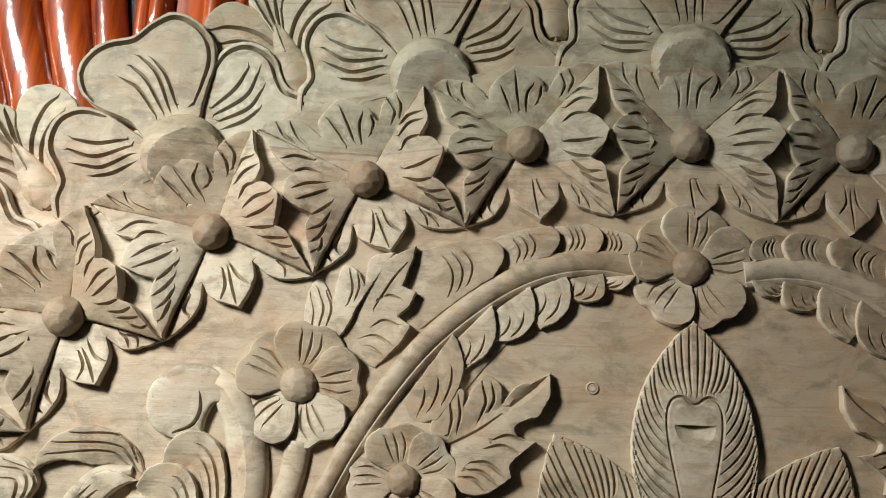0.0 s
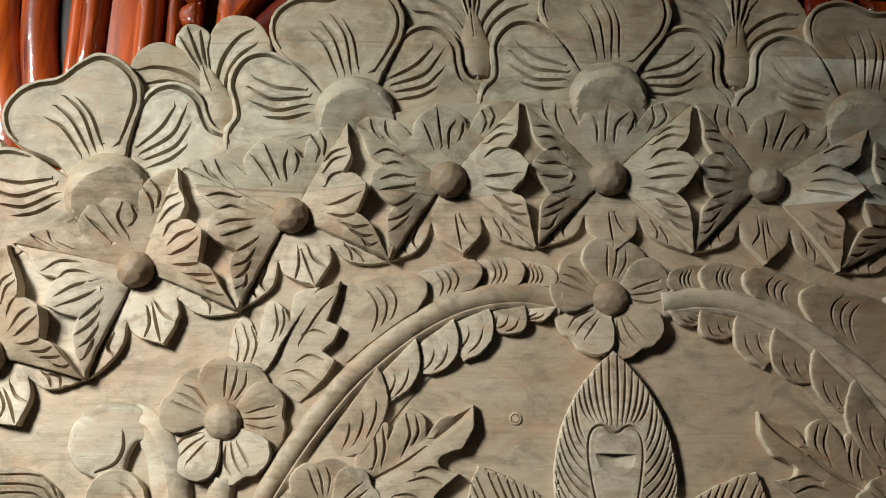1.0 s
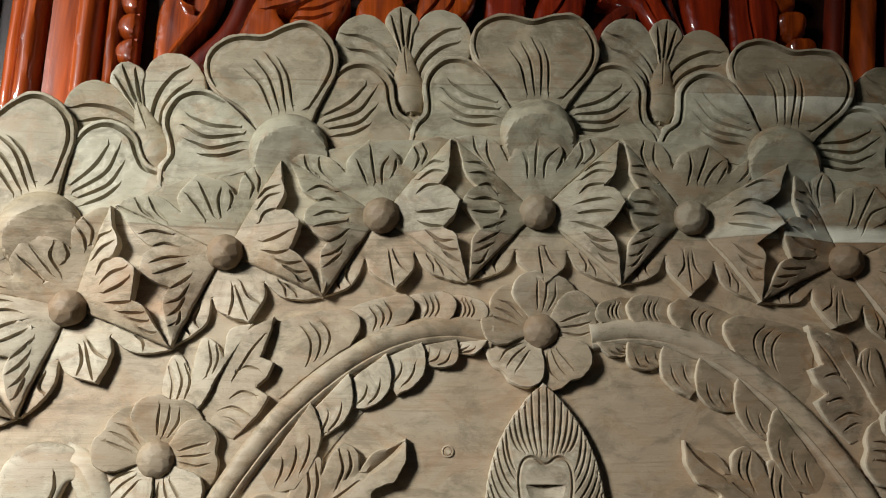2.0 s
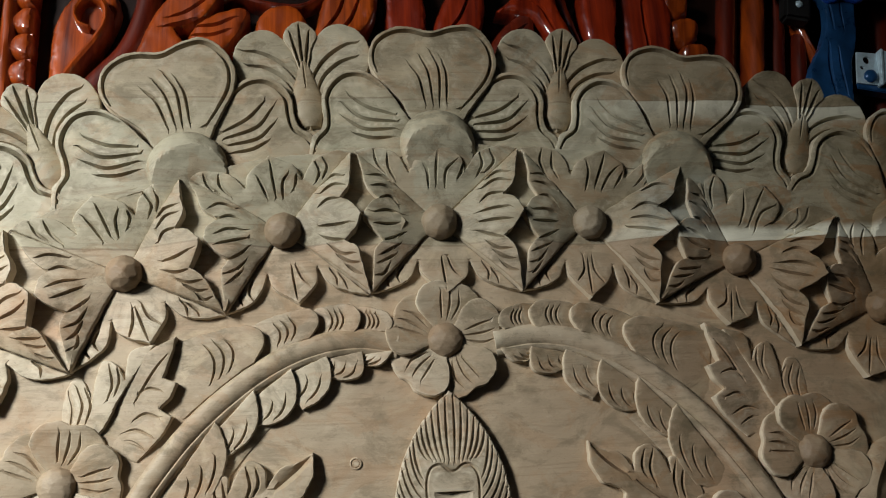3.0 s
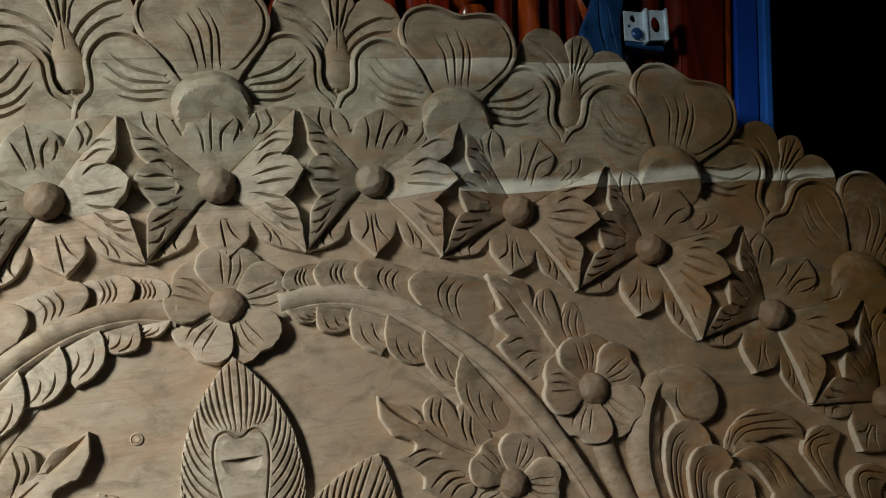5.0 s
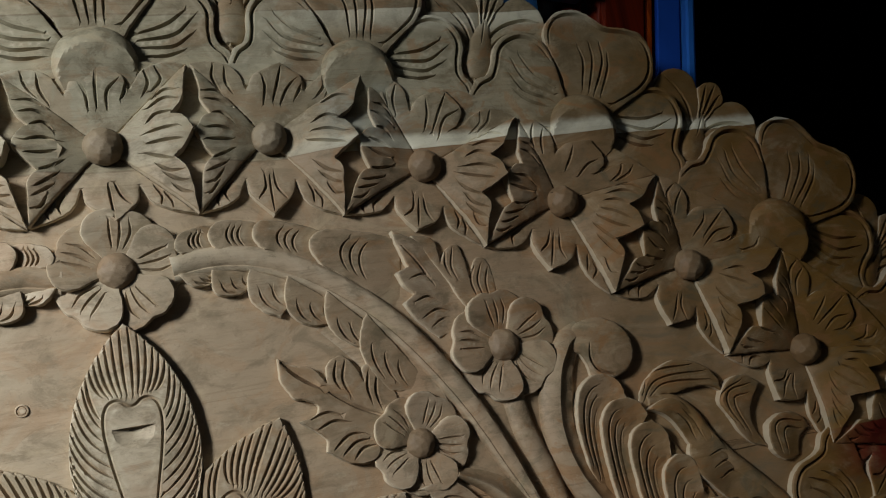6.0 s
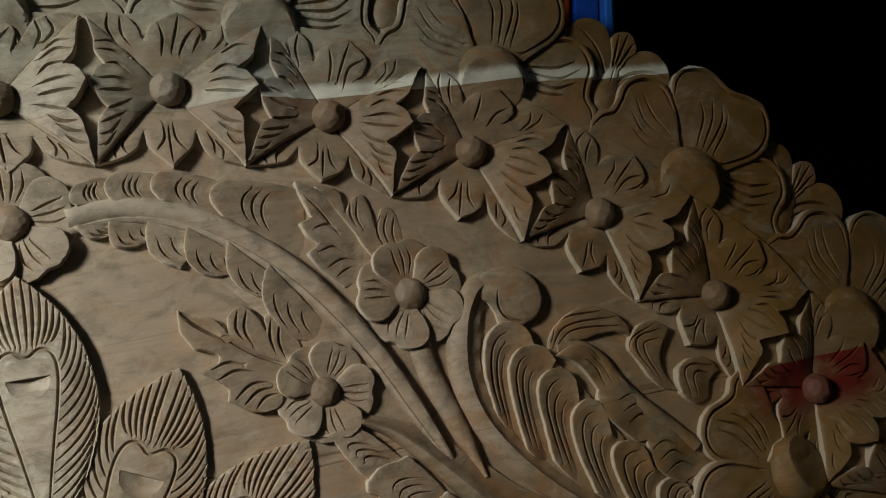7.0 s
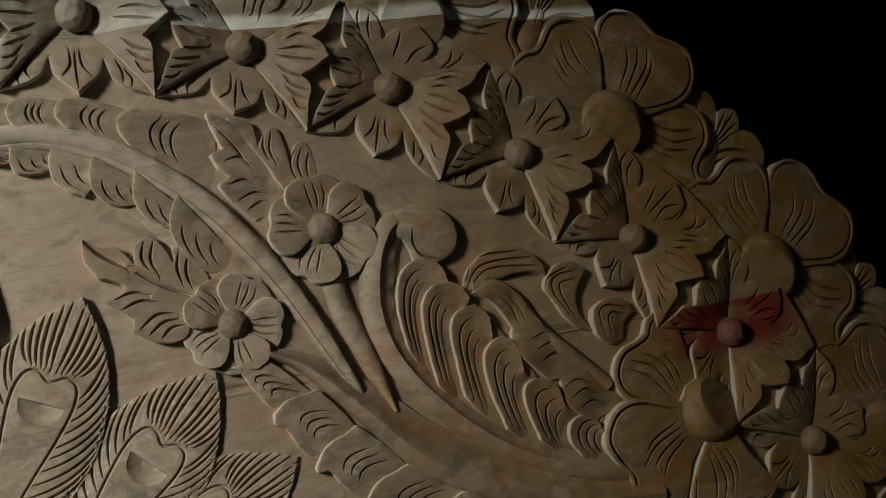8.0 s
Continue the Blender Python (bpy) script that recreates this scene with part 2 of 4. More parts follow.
def nearest(p, line, closed):
    """Distance of the points p from a line, and the share of the line at which it lies."""
    a = line if closed else line[:-1]
    b = np.roll(line, -1, 0) if closed else line[1:]
    d = b - a
    best, where = np.full(len(p), 1e9), np.zeros(len(p))
    for s in range(0, len(p), 1500):
        q = p[s:s + 1500]
        t = np.clip(((q[:, None] - a) * d).sum(2) / np.maximum((d * d).sum(1), 1e-9), 0, 1)
        dist = np.linalg.norm(q[:, None] - (a + t[..., None] * d), axis=2)
        i = dist.argmin(1)
        best[s:s + 1500] = dist[np.arange(len(q)), i]
        where[s:s + 1500] = (i + t[np.arange(len(q)), i]) / len(a)
    return best, where


def inside(p, loop):
    x, z = p[:, 0][:, None], p[:, 1][:, None]
    a, b = loop, np.roll(loop, -1, 0)
    cross = (a[:, 1] > z) != (b[:, 1] > z)
    at = a[:, 0] + (z - a[:, 1]) * (b[:, 0] - a[:, 0]) / np.where(b[:, 1] == a[:, 1], 1e-9, b[:, 1] - a[:, 1])
    return ((x < at) & cross).sum(1) % 2 == 1


def ripple(p, size=9.0, seed=0.0):
    """Slow unevenness left by the chisel, about -1 to 1."""
    x, z = p[:, 0] / size, p[:, 1] / size
    return (np.sin(1.7 * x + 1.1 * z + seed) + np.sin(-1.2 * x + 2.1 * z + 2 * seed) + np.sin(2.9 * x - 0.7 * z + 3 * seed)) / 3


from mathutils import geometry


def carve(outline, top, grooves=(), base=-3.0, bevel=1.6, grid=4.0, wave=0.35, seed=0.0, warp=None):
    """Mesh of a carved piece: the drawing's inside raised to top(p), its rim rounded over bevel, V-cuts along the grooves
    (line, width, depth), and walls down to base. warp bends the finished drawing."""
    loop = np.array(outline)
    keep = np.linalg.norm(loop - np.roll(loop, 1, 0), axis=1) > 0.15
    loop = loop[keep]
    if bevel >= 1:      # the knife left no edge quite smooth
        away = np.roll(loop, -1, 0) - np.roll(loop, 1, 0)
        away = np.stack([-away[:, 1], away[:, 0]], 1) / np.maximum(np.linalg.norm(away, axis=1), 1e-9)[:, None]
        loop = loop + away * (0.32 * ripple(loop, 2.1, seed + 3) + 0.3 * ripple(loop, 5.5, seed))[:, None]
    extra = []
    nrm = np.roll(loop, -1, 0) - np.roll(loop, 1, 0)
    nrm = np.stack([-nrm[:, 1], nrm[:, 0]], 1) / np.maximum(np.linalg.norm(nrm, axis=1), 1e-9)[:, None]
    for side in (1, -1):
        for share in (0.4, 1.0):
            extra.append(loop + side * nrm * bevel * share)
    cuts = []
    for line, width, depth in grooves:
        line = np.array(line)
        d = np.gradient(line, axis=0)
        d /= np.maximum(np.linalg.norm(d, axis=1), 1e-9)[:, None]
        side = np.stack([-d[:, 1], d[:, 0]], 1)
        share = np.linspace(0, 1, len(line))
        w = width * np.clip(np.sin(np.pi * (0.04 + 0.92 * share)), 0, 1) ** 0.38
        for k in (-0.5, 0.0, 0.5):
            extra.append(line + side * (k * w)[:, None])
        cuts.append((line, width, depth))
    lo, hi = loop.min(0), loop.max(0)
    gx, gz = np.meshgrid(np.arange(lo[0], hi[0], grid), np.arange(lo[1], hi[1], grid * 0.87))
    gx = gx + (np.arange(gx.shape[0]) % 2)[:, None] * grid / 2
    g = np.stack([gx.ravel(), gz.ravel()], 1)
    if cuts:
        for line, width, depth in cuts:
            if len(g):
                g = g[nearest(g, line, False)[0] > width * 0.75]
    extra.append(g)
    p = np.concatenate(extra)
    p = p[inside(p, loop)]
    p = p[nearest(p, loop, True)[0] > bevel * 0.3]
    allp = np.concatenate([loop, p])
    n = len(loop)
    res = geometry.delaunay_2d_cdt([Vector(q) for q in allp], [(i, (i + 1) % n) for i in range(n)], [], 1, 1e-4)
    v = np.array([tuple(q) for q in res[0]])
    faces = [tuple(f) for f in res[2]]
    d = nearest(v, loop, True)[0]
    h = top(v) + 1.6 * wave * ripple(v, 24, seed + 5) + wave * ripple(v, 9, seed) + 0.4 * wave * ripple(v, 3.7, seed + 1)
    t = np.clip(d / bevel, 0, 1)
    h = h - bevel * 0.9 * (1 - np.sqrt(t * (2 - t)))
    cut = np.zeros(len(v))
    for line, width, depth in cuts:
        gd, gs = nearest(v, line, False)
        w = width * np.clip(np.sin(np.pi * (0.04 + 0.92 * gs)), 0, 1) ** 0.38
        cut = np.maximum(cut, 1.25 * depth * w / width * np.clip(1 - gd / (0.5 * w + 1e-6), 0, 1))
    h = np.maximum(h - cut, base + 0.5)
    if warp:
        v = warp(v)
    verts = [(x / 1000, -k / 1000, z / 1000) for (x, z), k in zip(v, h)]
    edges = {}
    for f in faces:
        for i in range(3):
            e = (f[i], f[(i + 1) % 3])
            if (e[1], e[0]) in edges:
                edges.pop((e[1], e[0]))
            else:
                edges[e] = 1
    low = {}
    tops = len(faces)
    for a, b in edges:
        for q in (a, b):
            if q not in low:
                low[q] = len(verts)
                verts.append((verts[q][0], -base / 1000, verts[q][2]))
        faces.append((b, a, low[a], low[b]))
    me = bpy.data.meshes.new("carving")
    me.from_pydata(verts, [], faces)
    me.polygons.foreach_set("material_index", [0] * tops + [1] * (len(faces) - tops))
    return me


def finish(me, mat, angle=38):
    me.materials.append(mat)
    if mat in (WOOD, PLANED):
        me.materials.append(PALE_WALL)
    else:
        me.polygons.foreach_set("material_index", [0] * len(me.polygons))
    me.polygons.foreach_set("use_smooth", [True] * len(me.polygons))
    me.set_sharp_from_angle(angle=radians(angle))
    me.update()
    return me


def part(name, me, mat, parent, label="", at=None):
    """Links a mesh as one object under a thing or a part; at: its place on the parent."""
    if not me.materials:
        finish(me, mat)
    me.name = name
    ob = new(name, me)
    ob.parent = parent
    if at is not None:
        ob.matrix_basis = at
    if label:
        ob["label"] = label
    return ob


def flat(x, z, turn=0.0, size=1.0, mirror=False, h=0.0):
    """A place on a board, in millimetres, turned to the left by degrees."""
    return Matrix.Translation((x / 1000, -h / 1000, z / 1000)) @ Matrix.Rotation(-radians(turn), 4, "Y") @ Matrix.Diagonal((-size if mirror else size, 1, size, 1))


def dome(radius, low, high, count=60, seed=1):
    """A hand-cut knob: part of a ball with flat chisel facets, standing on low and rising to high."""
    rnd = random.Random(seed)
    bm = bmesh.new()
    for i in range(count):
        y = -1 + 1.9 * (i + 0.5) / count
        a = i * 2.39996 + rnd.uniform(-0.25, 0.25)
        r = math.sqrt(max(0.0, 1 - y * y)) * rnd.uniform(0.965, 1.0)
        h = -y * (high - low) if y < 0 else -y * (low + 2)
        x, z = r * math.cos(a) * radius, r * math.sin(a) * radius
        bm.verts.new((x / 1000, -(low + h) / 1000, z / 1000))
    bmesh.ops.convex_hull(bm, input=bm.verts[:])
    bmesh.ops.bevel(bm, geom=[e for e in bm.edges if len(e.link_faces) == 2], offset=0.0006, segments=1, affect="EDGES")
    bmesh.ops.recalc_face_normals(bm, faces=bm.faces[:])
    me = bpy.data.meshes.new("knob")
    bm.to_mesh(me)
    bm.free()
    return me


def sweep(points, widths, height, profile, base=-2.0, step=3.0, low_ends=(0.0, 0.0)):
    """A moulding swept along a drawn line. profile: pairs of share across (-1 to 1) and share of the height."""
    line = curve(points, False, step)
    d = np.gradient(line, axis=0)
    d /= np.linalg.norm(d, axis=1)[:, None]
    side = np.stack([-d[:, 1], d[:, 0]], 1)
    share = np.linspace(0, 1, len(line))
    w = np.interp(share, np.linspace(0, 1, len(widths)), widths) / 2
    rise = np.ones(len(line))
    for i, v in enumerate(low_ends):
        if v:
            s = share if i == 0 else 1 - share
            rise *= np.clip(s / v, 0.05, 1) ** 0.6
    prof = [(-1.0, None)] + list(profile) + [(1.0, None)]
    verts, faces, n = [], [], len(prof)
    for i, c in enumerate(line):
        for a, b in prof:
            q = c + side[i] * w[i] * a
            h = base if b is None else b * height * rise[i] + 0.25 * math.sin(i * 0.9 + a * 3) * (abs(a) < 0.95)
            verts.append((q[0] / 1000, -h / 1000, q[1] / 1000))
    for i in range(len(line) - 1):
        for k in range(n - 1):
            a = i * n + k
            faces.append((a, a + n, a + n + 1, a + 1))
    faces.append(tuple(range(n)))
    faces.append(tuple(range((len(line) - 1) * n, len(line) * n))[::-1])
    me = bpy.data.meshes.new("moulding")
    me.from_pydata(verts, [], faces)
    bm = bmesh.new()
    bm.from_mesh(me)
    bmesh.ops.recalc_face_normals(bm, faces=bm.faces)
    bm.to_mesh(me)
    bm.free()
    return me


def bezier(a, c, b, n=14):
    t = np.linspace(0, 1, n)[:, None]
    a, b, c = (np.array(q[:2], float) for q in (a, b, c))
    return (1 - t) ** 2 * a + 2 * t * (1 - t) * c + t ** 2 * b


def stroke(*pts, width=2.8, depth=3.0):
    """One V-cut of the gouge."""
    return curve(pts, False, 1.8), width, depth


def sloped(a, ha, b, hb, crown=0.0):
    """Heights that run from ha at a to hb at b."""
    a, b = np.array(a[:2], float), np.array(b[:2], float)
    d = b - a
    size = d @ d

    def top(p):
        t = np.clip(((p - a) @ d) / size, -0.1, 1.1)
        return ha + (hb - ha) * t + crown * np.sin(np.pi * np.clip(t, 0, 1))
    return top


def flip(points):
    return [(-p[0], *p[1:]) for p in points]

# ---- the room ----


def slab(name, lo, hi, mat, label, category):
    bm = bmesh.new()
    bmesh.ops.create_cube(bm, size=1)
    for v in bm.verts:
        v.co = [lo[i] + (hi[i] - lo[i]) * (v.co[i] + 0.5) for i in range(3)]
    bmesh.ops.bevel(bm, geom=bm.edges[:], offset=min(0.004, min(hi[i] - lo[i] for i in range(3)) / 5), segments=1, affect="EDGES")
    me = bpy.data.meshes.new(name)
    bm.to_mesh(me)
    bm.free()
    me.materials.append(mat)
    return tagged(new(name, me), label, category, kind="structure")


def box_mesh(boxes, bevel=0.002):
    bm = bmesh.new()
    for lo, hi in boxes:
        made = bmesh.ops.create_cube(bm, size=1)["verts"]
        for v in made:
            v.co = [lo[i] + (hi[i] - lo[i]) * (v.co[i] + 0.5) for i in range(3)]
    bmesh.ops.bevel(bm, geom=bm.edges[:], offset=bevel, segments=2, affect="EDGES")
    me = bpy.data.meshes.new("boxes")
    bm.to_mesh(me)
    bm.free()
    return me


slab("floor", (-2.2, -3.3, -0.1), (4.2, 3.4, 0.0), CEMENT, "grey cement floor of the workshop", "floor")
# ceiling and walls are an added shell that keeps the sky's light out
slab("ceiling", (-2.2, -3.3, 2.9), (4.2, 3.4, 3.0), ROOM_SHADE, "unseen near-black ceiling, added to close off the sky", "ceiling")
slab("wall_back", (-2.2, 3.2, 0.0), (4.2, 3.3, 2.9), ROOM_SHADE, "added back wall, near-black in place of the unlit depth", "wall")
slab("wall_right", (4.0, -3.2, 0.0), (4.1, 3.2, 2.9), ROOM_SHADE, "unseen added side wall, near-black to cut bounced light", "wall")
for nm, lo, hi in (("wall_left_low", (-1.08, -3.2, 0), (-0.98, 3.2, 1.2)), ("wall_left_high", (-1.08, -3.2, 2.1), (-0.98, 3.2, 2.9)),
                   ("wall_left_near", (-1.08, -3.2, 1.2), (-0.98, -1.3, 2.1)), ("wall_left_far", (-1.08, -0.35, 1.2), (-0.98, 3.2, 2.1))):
    slab(nm, lo, hi, ROOM_SHADE, "unseen near-black wall added around the window lamp", "wall")
for nm, lo, hi in (("wall_front_right", (0.1, -3.2, 0), (4.0, -3.05, 2.9)), 
                   ("wall_front_high", (-0.98, -3.2, 2.5), (0.1, -3.05, 2.9))):
    slab(nm, lo, hi, ROOM_SHADE, "unseen near-black wall added beside the front fill lamp", "wall")

# ---- the carved headboard ----
headboard = tagged(new("carved_headboard"), "unfinished pale wooden headboard carved with flowers and feathers", "headboard")


def on(x, z, turn=0.0, size=1.0, mirror=False, h=0.0, squeeze=1.0, deep=1.0):
    return Matrix.Translation((0, 0, TOP)) @ Matrix.Diagonal((squeeze, deep, 1, 1)) @ flat(x, z, turn, size, mirror, h)


LEFT = 0.965        # the left half is drawn a little narrower
BOTH = ((False, 1.0), (True, LEFT))

def resample(ring, step=1.8):
    d = np.linalg.norm(np.roll(ring, -1, 0) - ring, axis=1)
    s = np.concatenate([[0], np.cumsum(d)])
    n = max(12, int(s[-1] / step))
    at = np.linspace(0, s[-1], n, endpoint=False)
    loop = np.concatenate([ring, ring[:1]])
    return np.stack([np.interp(at, s, loop[:, 0]), np.interp(at, s, loop[:, 1])], 1)


# planks of the ground, under the arched top
BALLS = [(-560, -140), (-376, -25), (-195, 44), (1, 64), (200, 46), (393, -14), (567, -127), (703, -281), (796, -460)]
arch_right = curve([(0, 88), (200, 70), (405, 8), (582, -112), (716, -275), (808, -460), (850, -640), (856, -1100)], False, 6)
arch = np.concatenate([(arch_right * [-LEFT, 1])[::-1], arch_right[1:]])
levels = [200, 105, -19, -306, -440] + [-560, -680, -800, -920, -1100]
for hi_z, lo_z in zip(levels, levels[1:]):
    band = arch[(arch[:, 1] <= hi_z - 0.03) & (arch[:, 1] >= lo_z + 0.03)]
    if not len(band):
        continue
    left, right = band[band[:, 0] < 0], band[band[:, 0] >= 0]
    ring = [left[0] * [1, 0] + [0, lo_z + 0.02]] + list(left) + ([] if band[:, 1].max() > 80 else [left[-1] * [1, 0] + [0, hi_z - 0.02], right[0] * [1, 0] + [0, hi_z - 0.02]]) + list(right) + [right[-1] * [1, 0] + [0, lo_z + 0.02]]
    part("plank", carve(ring, lambda p: 0 * p[:, 0], base=-22, bevel=0.06, grid=9 if lo_z > -450 else 60, wave=0.30, seed=1.0), PLANED, headboard, at=on(0, 0))

# the chain of rosettes under the scalloped top
BOSS = [(-615, -340), (-538, -236), (-448, -149), (-349, -83), (-239, -38), (-122, -6), (0, 0), (122, -2), (244, -35), (361, -77), (469, -145), (566, -234), (647, -335), (712, -449), (762, -575)]
TIPS = [(-622, -240), (-540, -143), (-438, -68), (-322, -5), (-197, 35), (-67, 57), (68, 60), (205, 44), (331, -1), (453, -63), (562, -143), (663, -246), (735, -365), (792, -498)]
FEET = [(-590, -428), (-535, -322), (-462, -230), (-375, -163), (-272, -111), (-164, -71), (-55, -57), (63, -57), (172, -69), (284, -107), (390, -160), (485, -227), (569, -318), (628, -418), (672, -535)]
TIPS = [(-680, -350)] + TIPS + [(830, -640)]
FEET = FEET[:1] + FEET[1:] + [(705, -660)]


def mirrored(points):
    return [(-a, b, *c) for a, b, *c in points][::-1]


side_petal = [(0.10, 0.10, 1), (0.97, 1.0, 1), (0.92, 0.72), (0.89, 0.48), (0.76, 0.30, 1), (0.88, 0.23), (0.99, 0.03, 1), (0.89, -0.14), (0.76, -0.29, 1), (0.88, -0.42), (0.93, -0.64), (0.99, -1.0, 1), (0.10, -0.10, 1)]
top_petal = [(-0.10, 0.10, 1), (-0.98, 1.0, 1), (-0.77, 1.05), (-0.50, 0.96), (-0.34, 0.70, 1), (-0.28, 0.90), (0.0, 1.10, 1), (0.28, 0.90), (0.34, 0.70, 1), (0.50, 0.96), (0.77, 1.05), (0.98, 1.0, 1), (0.10, 0.10, 1)]
low_petal = [(0.10, -0.10, 1), (0.98, -1.0, 1), (0.70, -0.93), (0.47, -0.80), (0.33, -0.54, 1), (0.29, -0.76), (0.0, -1.02, 1), (-0.29, -0.76), (-0.33, -0.54, 1), (-0.47, -0.80), (-0.70, -0.93), (-0.98, -1.0, 1), (-0.10, -0.10, 1)]
side_cuts = [((0.84, 0.64), (0.70, 0.66), (0.56, 0.55)), ((0.82, 0.50), (0.68, 0.52), (0.52, 0.42)), ((0.75, 0.31), (0.62, 0.33), (0.50, 0.24)), ((0.84, 0.09), (0.66, 0.12), (0.48, 0.09)),
             ((0.84, -0.06), (0.66, -0.07), (0.46, -0.04)), ((0.75, -0.30), (0.60, -0.26), (0.46, -0.17)), ((0.84, -0.48), (0.70, -0.44), (0.55, -0.34)), ((0.88, -0.62), (0.76, -0.58), (0.62, -0.47)), ((0.91, -0.76), (0.82, -0.73), (0.72, -0.62))]
top_cuts = [((0.0, 1.0), (0.0, 0.78), (0.0, 0.52)), ((-0.18, 0.86), (-0.13, 0.72), (-0.10, 0.50)), ((0.20, 0.84), (0.12, 0.72), (0.10, 0.48)), ((0.30, 0.80), (0.29, 0.68), (0.24, 0.60)), ((-0.76, 0.99), (-0.74, 0.85), (-0.64, 0.70)), ((-0.62, 0.97), (-0.60, 0.80), (-0.50, 0.62)),
            ((0.52, 0.95), (0.56, 0.80), (0.50, 0.64)), ((0.64, 0.98), (0.67, 0.84), (0.58, 0.68))]
low_cuts = [((0.0, -0.95), (0.0, -0.72), (0.0, -0.50)), ((-0.19, -0.82), (-0.08, -0.68), (-0.06, -0.48)), ((0.19, -0.80), (0.10, -0.66), (0.07, -0.46)), ((-0.74, -0.91), (-0.76, -0.80), (-0.66, -0.68)), ((-0.60, -0.86), (-0.62, -0.74), (-0.52, -0.60)),
            ((0.56, -0.82), (0.56, -0.70), (0.50, -0.58)), ((0.67, -0.88), (0.68, -0.78), (0.60, -0.66))]
UNIT = 61.0         # millimetres of half a rosette


def rosette(k):
    boss, tl, tr = np.array(BOSS[k]), np.array(TIPS[k]), np.array(TIPS[k + 1])
    fl, fr = np.array(FEET[k]), np.array(FEET[k + 1])
    rnd = random.Random(k)
    knob = part("rosette", finish(dome(14.8 + rnd.uniform(-0.7, 0.7), 6, 20, 58, k + 3), END_GRAIN, 9), END_GRAIN, headboard, at=on(*boss))

    def warp(p):
        a, b = (p / UNIT).T
        a, b = a[:, None], b[:, None]
        q = ((1 - a) * (1 + b) * tl + (1 + a) * (1 + b) * tr + (1 - a) * (1 - b) * fl + (1 + a) * (1 - b) * fr) / 4
        mid = (tl + tr + fl + fr) / 4
        return q + (boss - mid) * np.clip((1 - a * a) * (1 - b * b), 0, 1) - boss

    def jig(points, amount=0.018):
        return [((x + rnd.uniform(-amount, amount)) * UNIT, (z + rnd.uniform(-amount, amount)) * UNIT, *c) for x, z, *c in points]

    for shape, cuts, rise, axis in ((side_petal, side_cuts, 23, 0), (mirrored(side_petal), [[(-x, z) for x, z in c] for c in side_cuts], 17, 0), (top_petal, top_cuts, 13, 1), (low_petal, low_cuts, 6.5, 1)):
        shape = [(x, z, *c) for x, z, *c in shape]
        ring = curve(jig(shape, 0.012), True, 2.0)
        lines = [stroke(*jig(c), width=3.0, depth=3.2) for c in cuts if rnd.random() > 0.06]
        across = 1 - axis

        def top(p, rise=rise, axis=axis, across=across):
            u, v = np.abs(p[:, axis]) / UNIT, np.abs(p[:, across]) / UNIT
            b = p[:, 1] / UNIT
            fall = 1 - (axis == 0) * np.where(b > 0, 0.30, 0.55) * np.abs(b) ** 1.3
            if axis == 0:       # a wing, rolled over towards its creases
                roll = 3.6 * (1 - np.clip(v / (u + 0.05), 0, 1) ** 2) * np.clip(u * 1.6, 0, 1)
            else:               # the middle lobe stands proud of the two beside it, which fall off to the sides
                roll = 2.0 / (1 + np.exp((v - 0.31) / 0.02)) * np.clip(u * 3 - 1.4, 0, 1) - 4.5 * (b < 0) * np.clip(v - 0.3, 0, 1) * u
            return 1.0 + rise * u * fall + roll
        part("petal", carve(ring, top, lines, base=-2, bevel=1.2, grid=5, wave=0.4, seed=k, warp=warp), WOOD, knob)


for k in range(len(BOSS)):
    rosette(k)
for k in range(len(BOSS)):
    mid, tl, tr = (np.array(q, float) for q in (BOSS[k], TIPS[k], TIPS[k + 1]))
    out = ((tl + tr) / 2 - mid) / np.linalg.norm((tl + tr) / 2 - mid)
    ring = resample(np.concatenate([bezier(tl, (tl + tr) / 2 + out * (13 if k < 8 else 22), tr)[:-1], bezier(tr, mid * 0.45 + tr * 0.55, mid + out * 14, 6)[:-1], bezier(mid + out * 14, mid * 0.45 + tl * 0.55, tl, 6)[:-1]]), 3.0)
    part("infill", carve(ring[::-1], lambda p, m=mid, o=out: 0.5 + 0.185 * ((p - m) @ o), base=-2, bevel=1.0, grid=6, wave=0.5, seed=k), WOOD, headboard, at=on(0, 0))
for k in range(len(BOSS) - 1):
    b0, b1, up, down = (np.array(q, float) for q in (BOSS[k], BOSS[k + 1], TIPS[k + 1], FEET[k + 1]))
    ring = resample(np.array([up, b0 * 0.45 + b1 * 0.55 - (b1 - b0) * 0.33, down, b0 * 0.55 + b1 * 0.45 + (b1 - b0) * 0.33]), 3.0)
    part("infill", carve(ring, lambda p, m=(b0 + b1) / 2, d=(b1 - b0) / np.linalg.norm(b1 - b0): 9.5 + 0.06 * ((p - m) @ d), base=-2, bevel=1.0, grid=6, wave=0.8, seed=k), WOOD, headboard, at=on(0, 0))

# the scalloped border: round-centred blossoms with three petals, and sprouts between them


petal_mid = [(-20, 6, 1), (-26, 38), (-46, 62), (-53, 78), (-49, 95), (-36, 106), (-20, 109), (-1, 104.5), (19, 109), (37, 108), (50, 93), (54, 76), (49, 58), (37, 42), (24, 24, 1), (10, 6, 1)]
petal_right = [(0, -10, 1), (20, 20), (40, 52), (56, 66), (72, 67), (85, 59), (92, 44), (91, 28), (92, 17), (100, 8), (103, -6, 1), (97, -24, 1), (50, -12, 1)]
petal_left = [(-x, z, *c) for x, z, *c in petal_right][::-1]
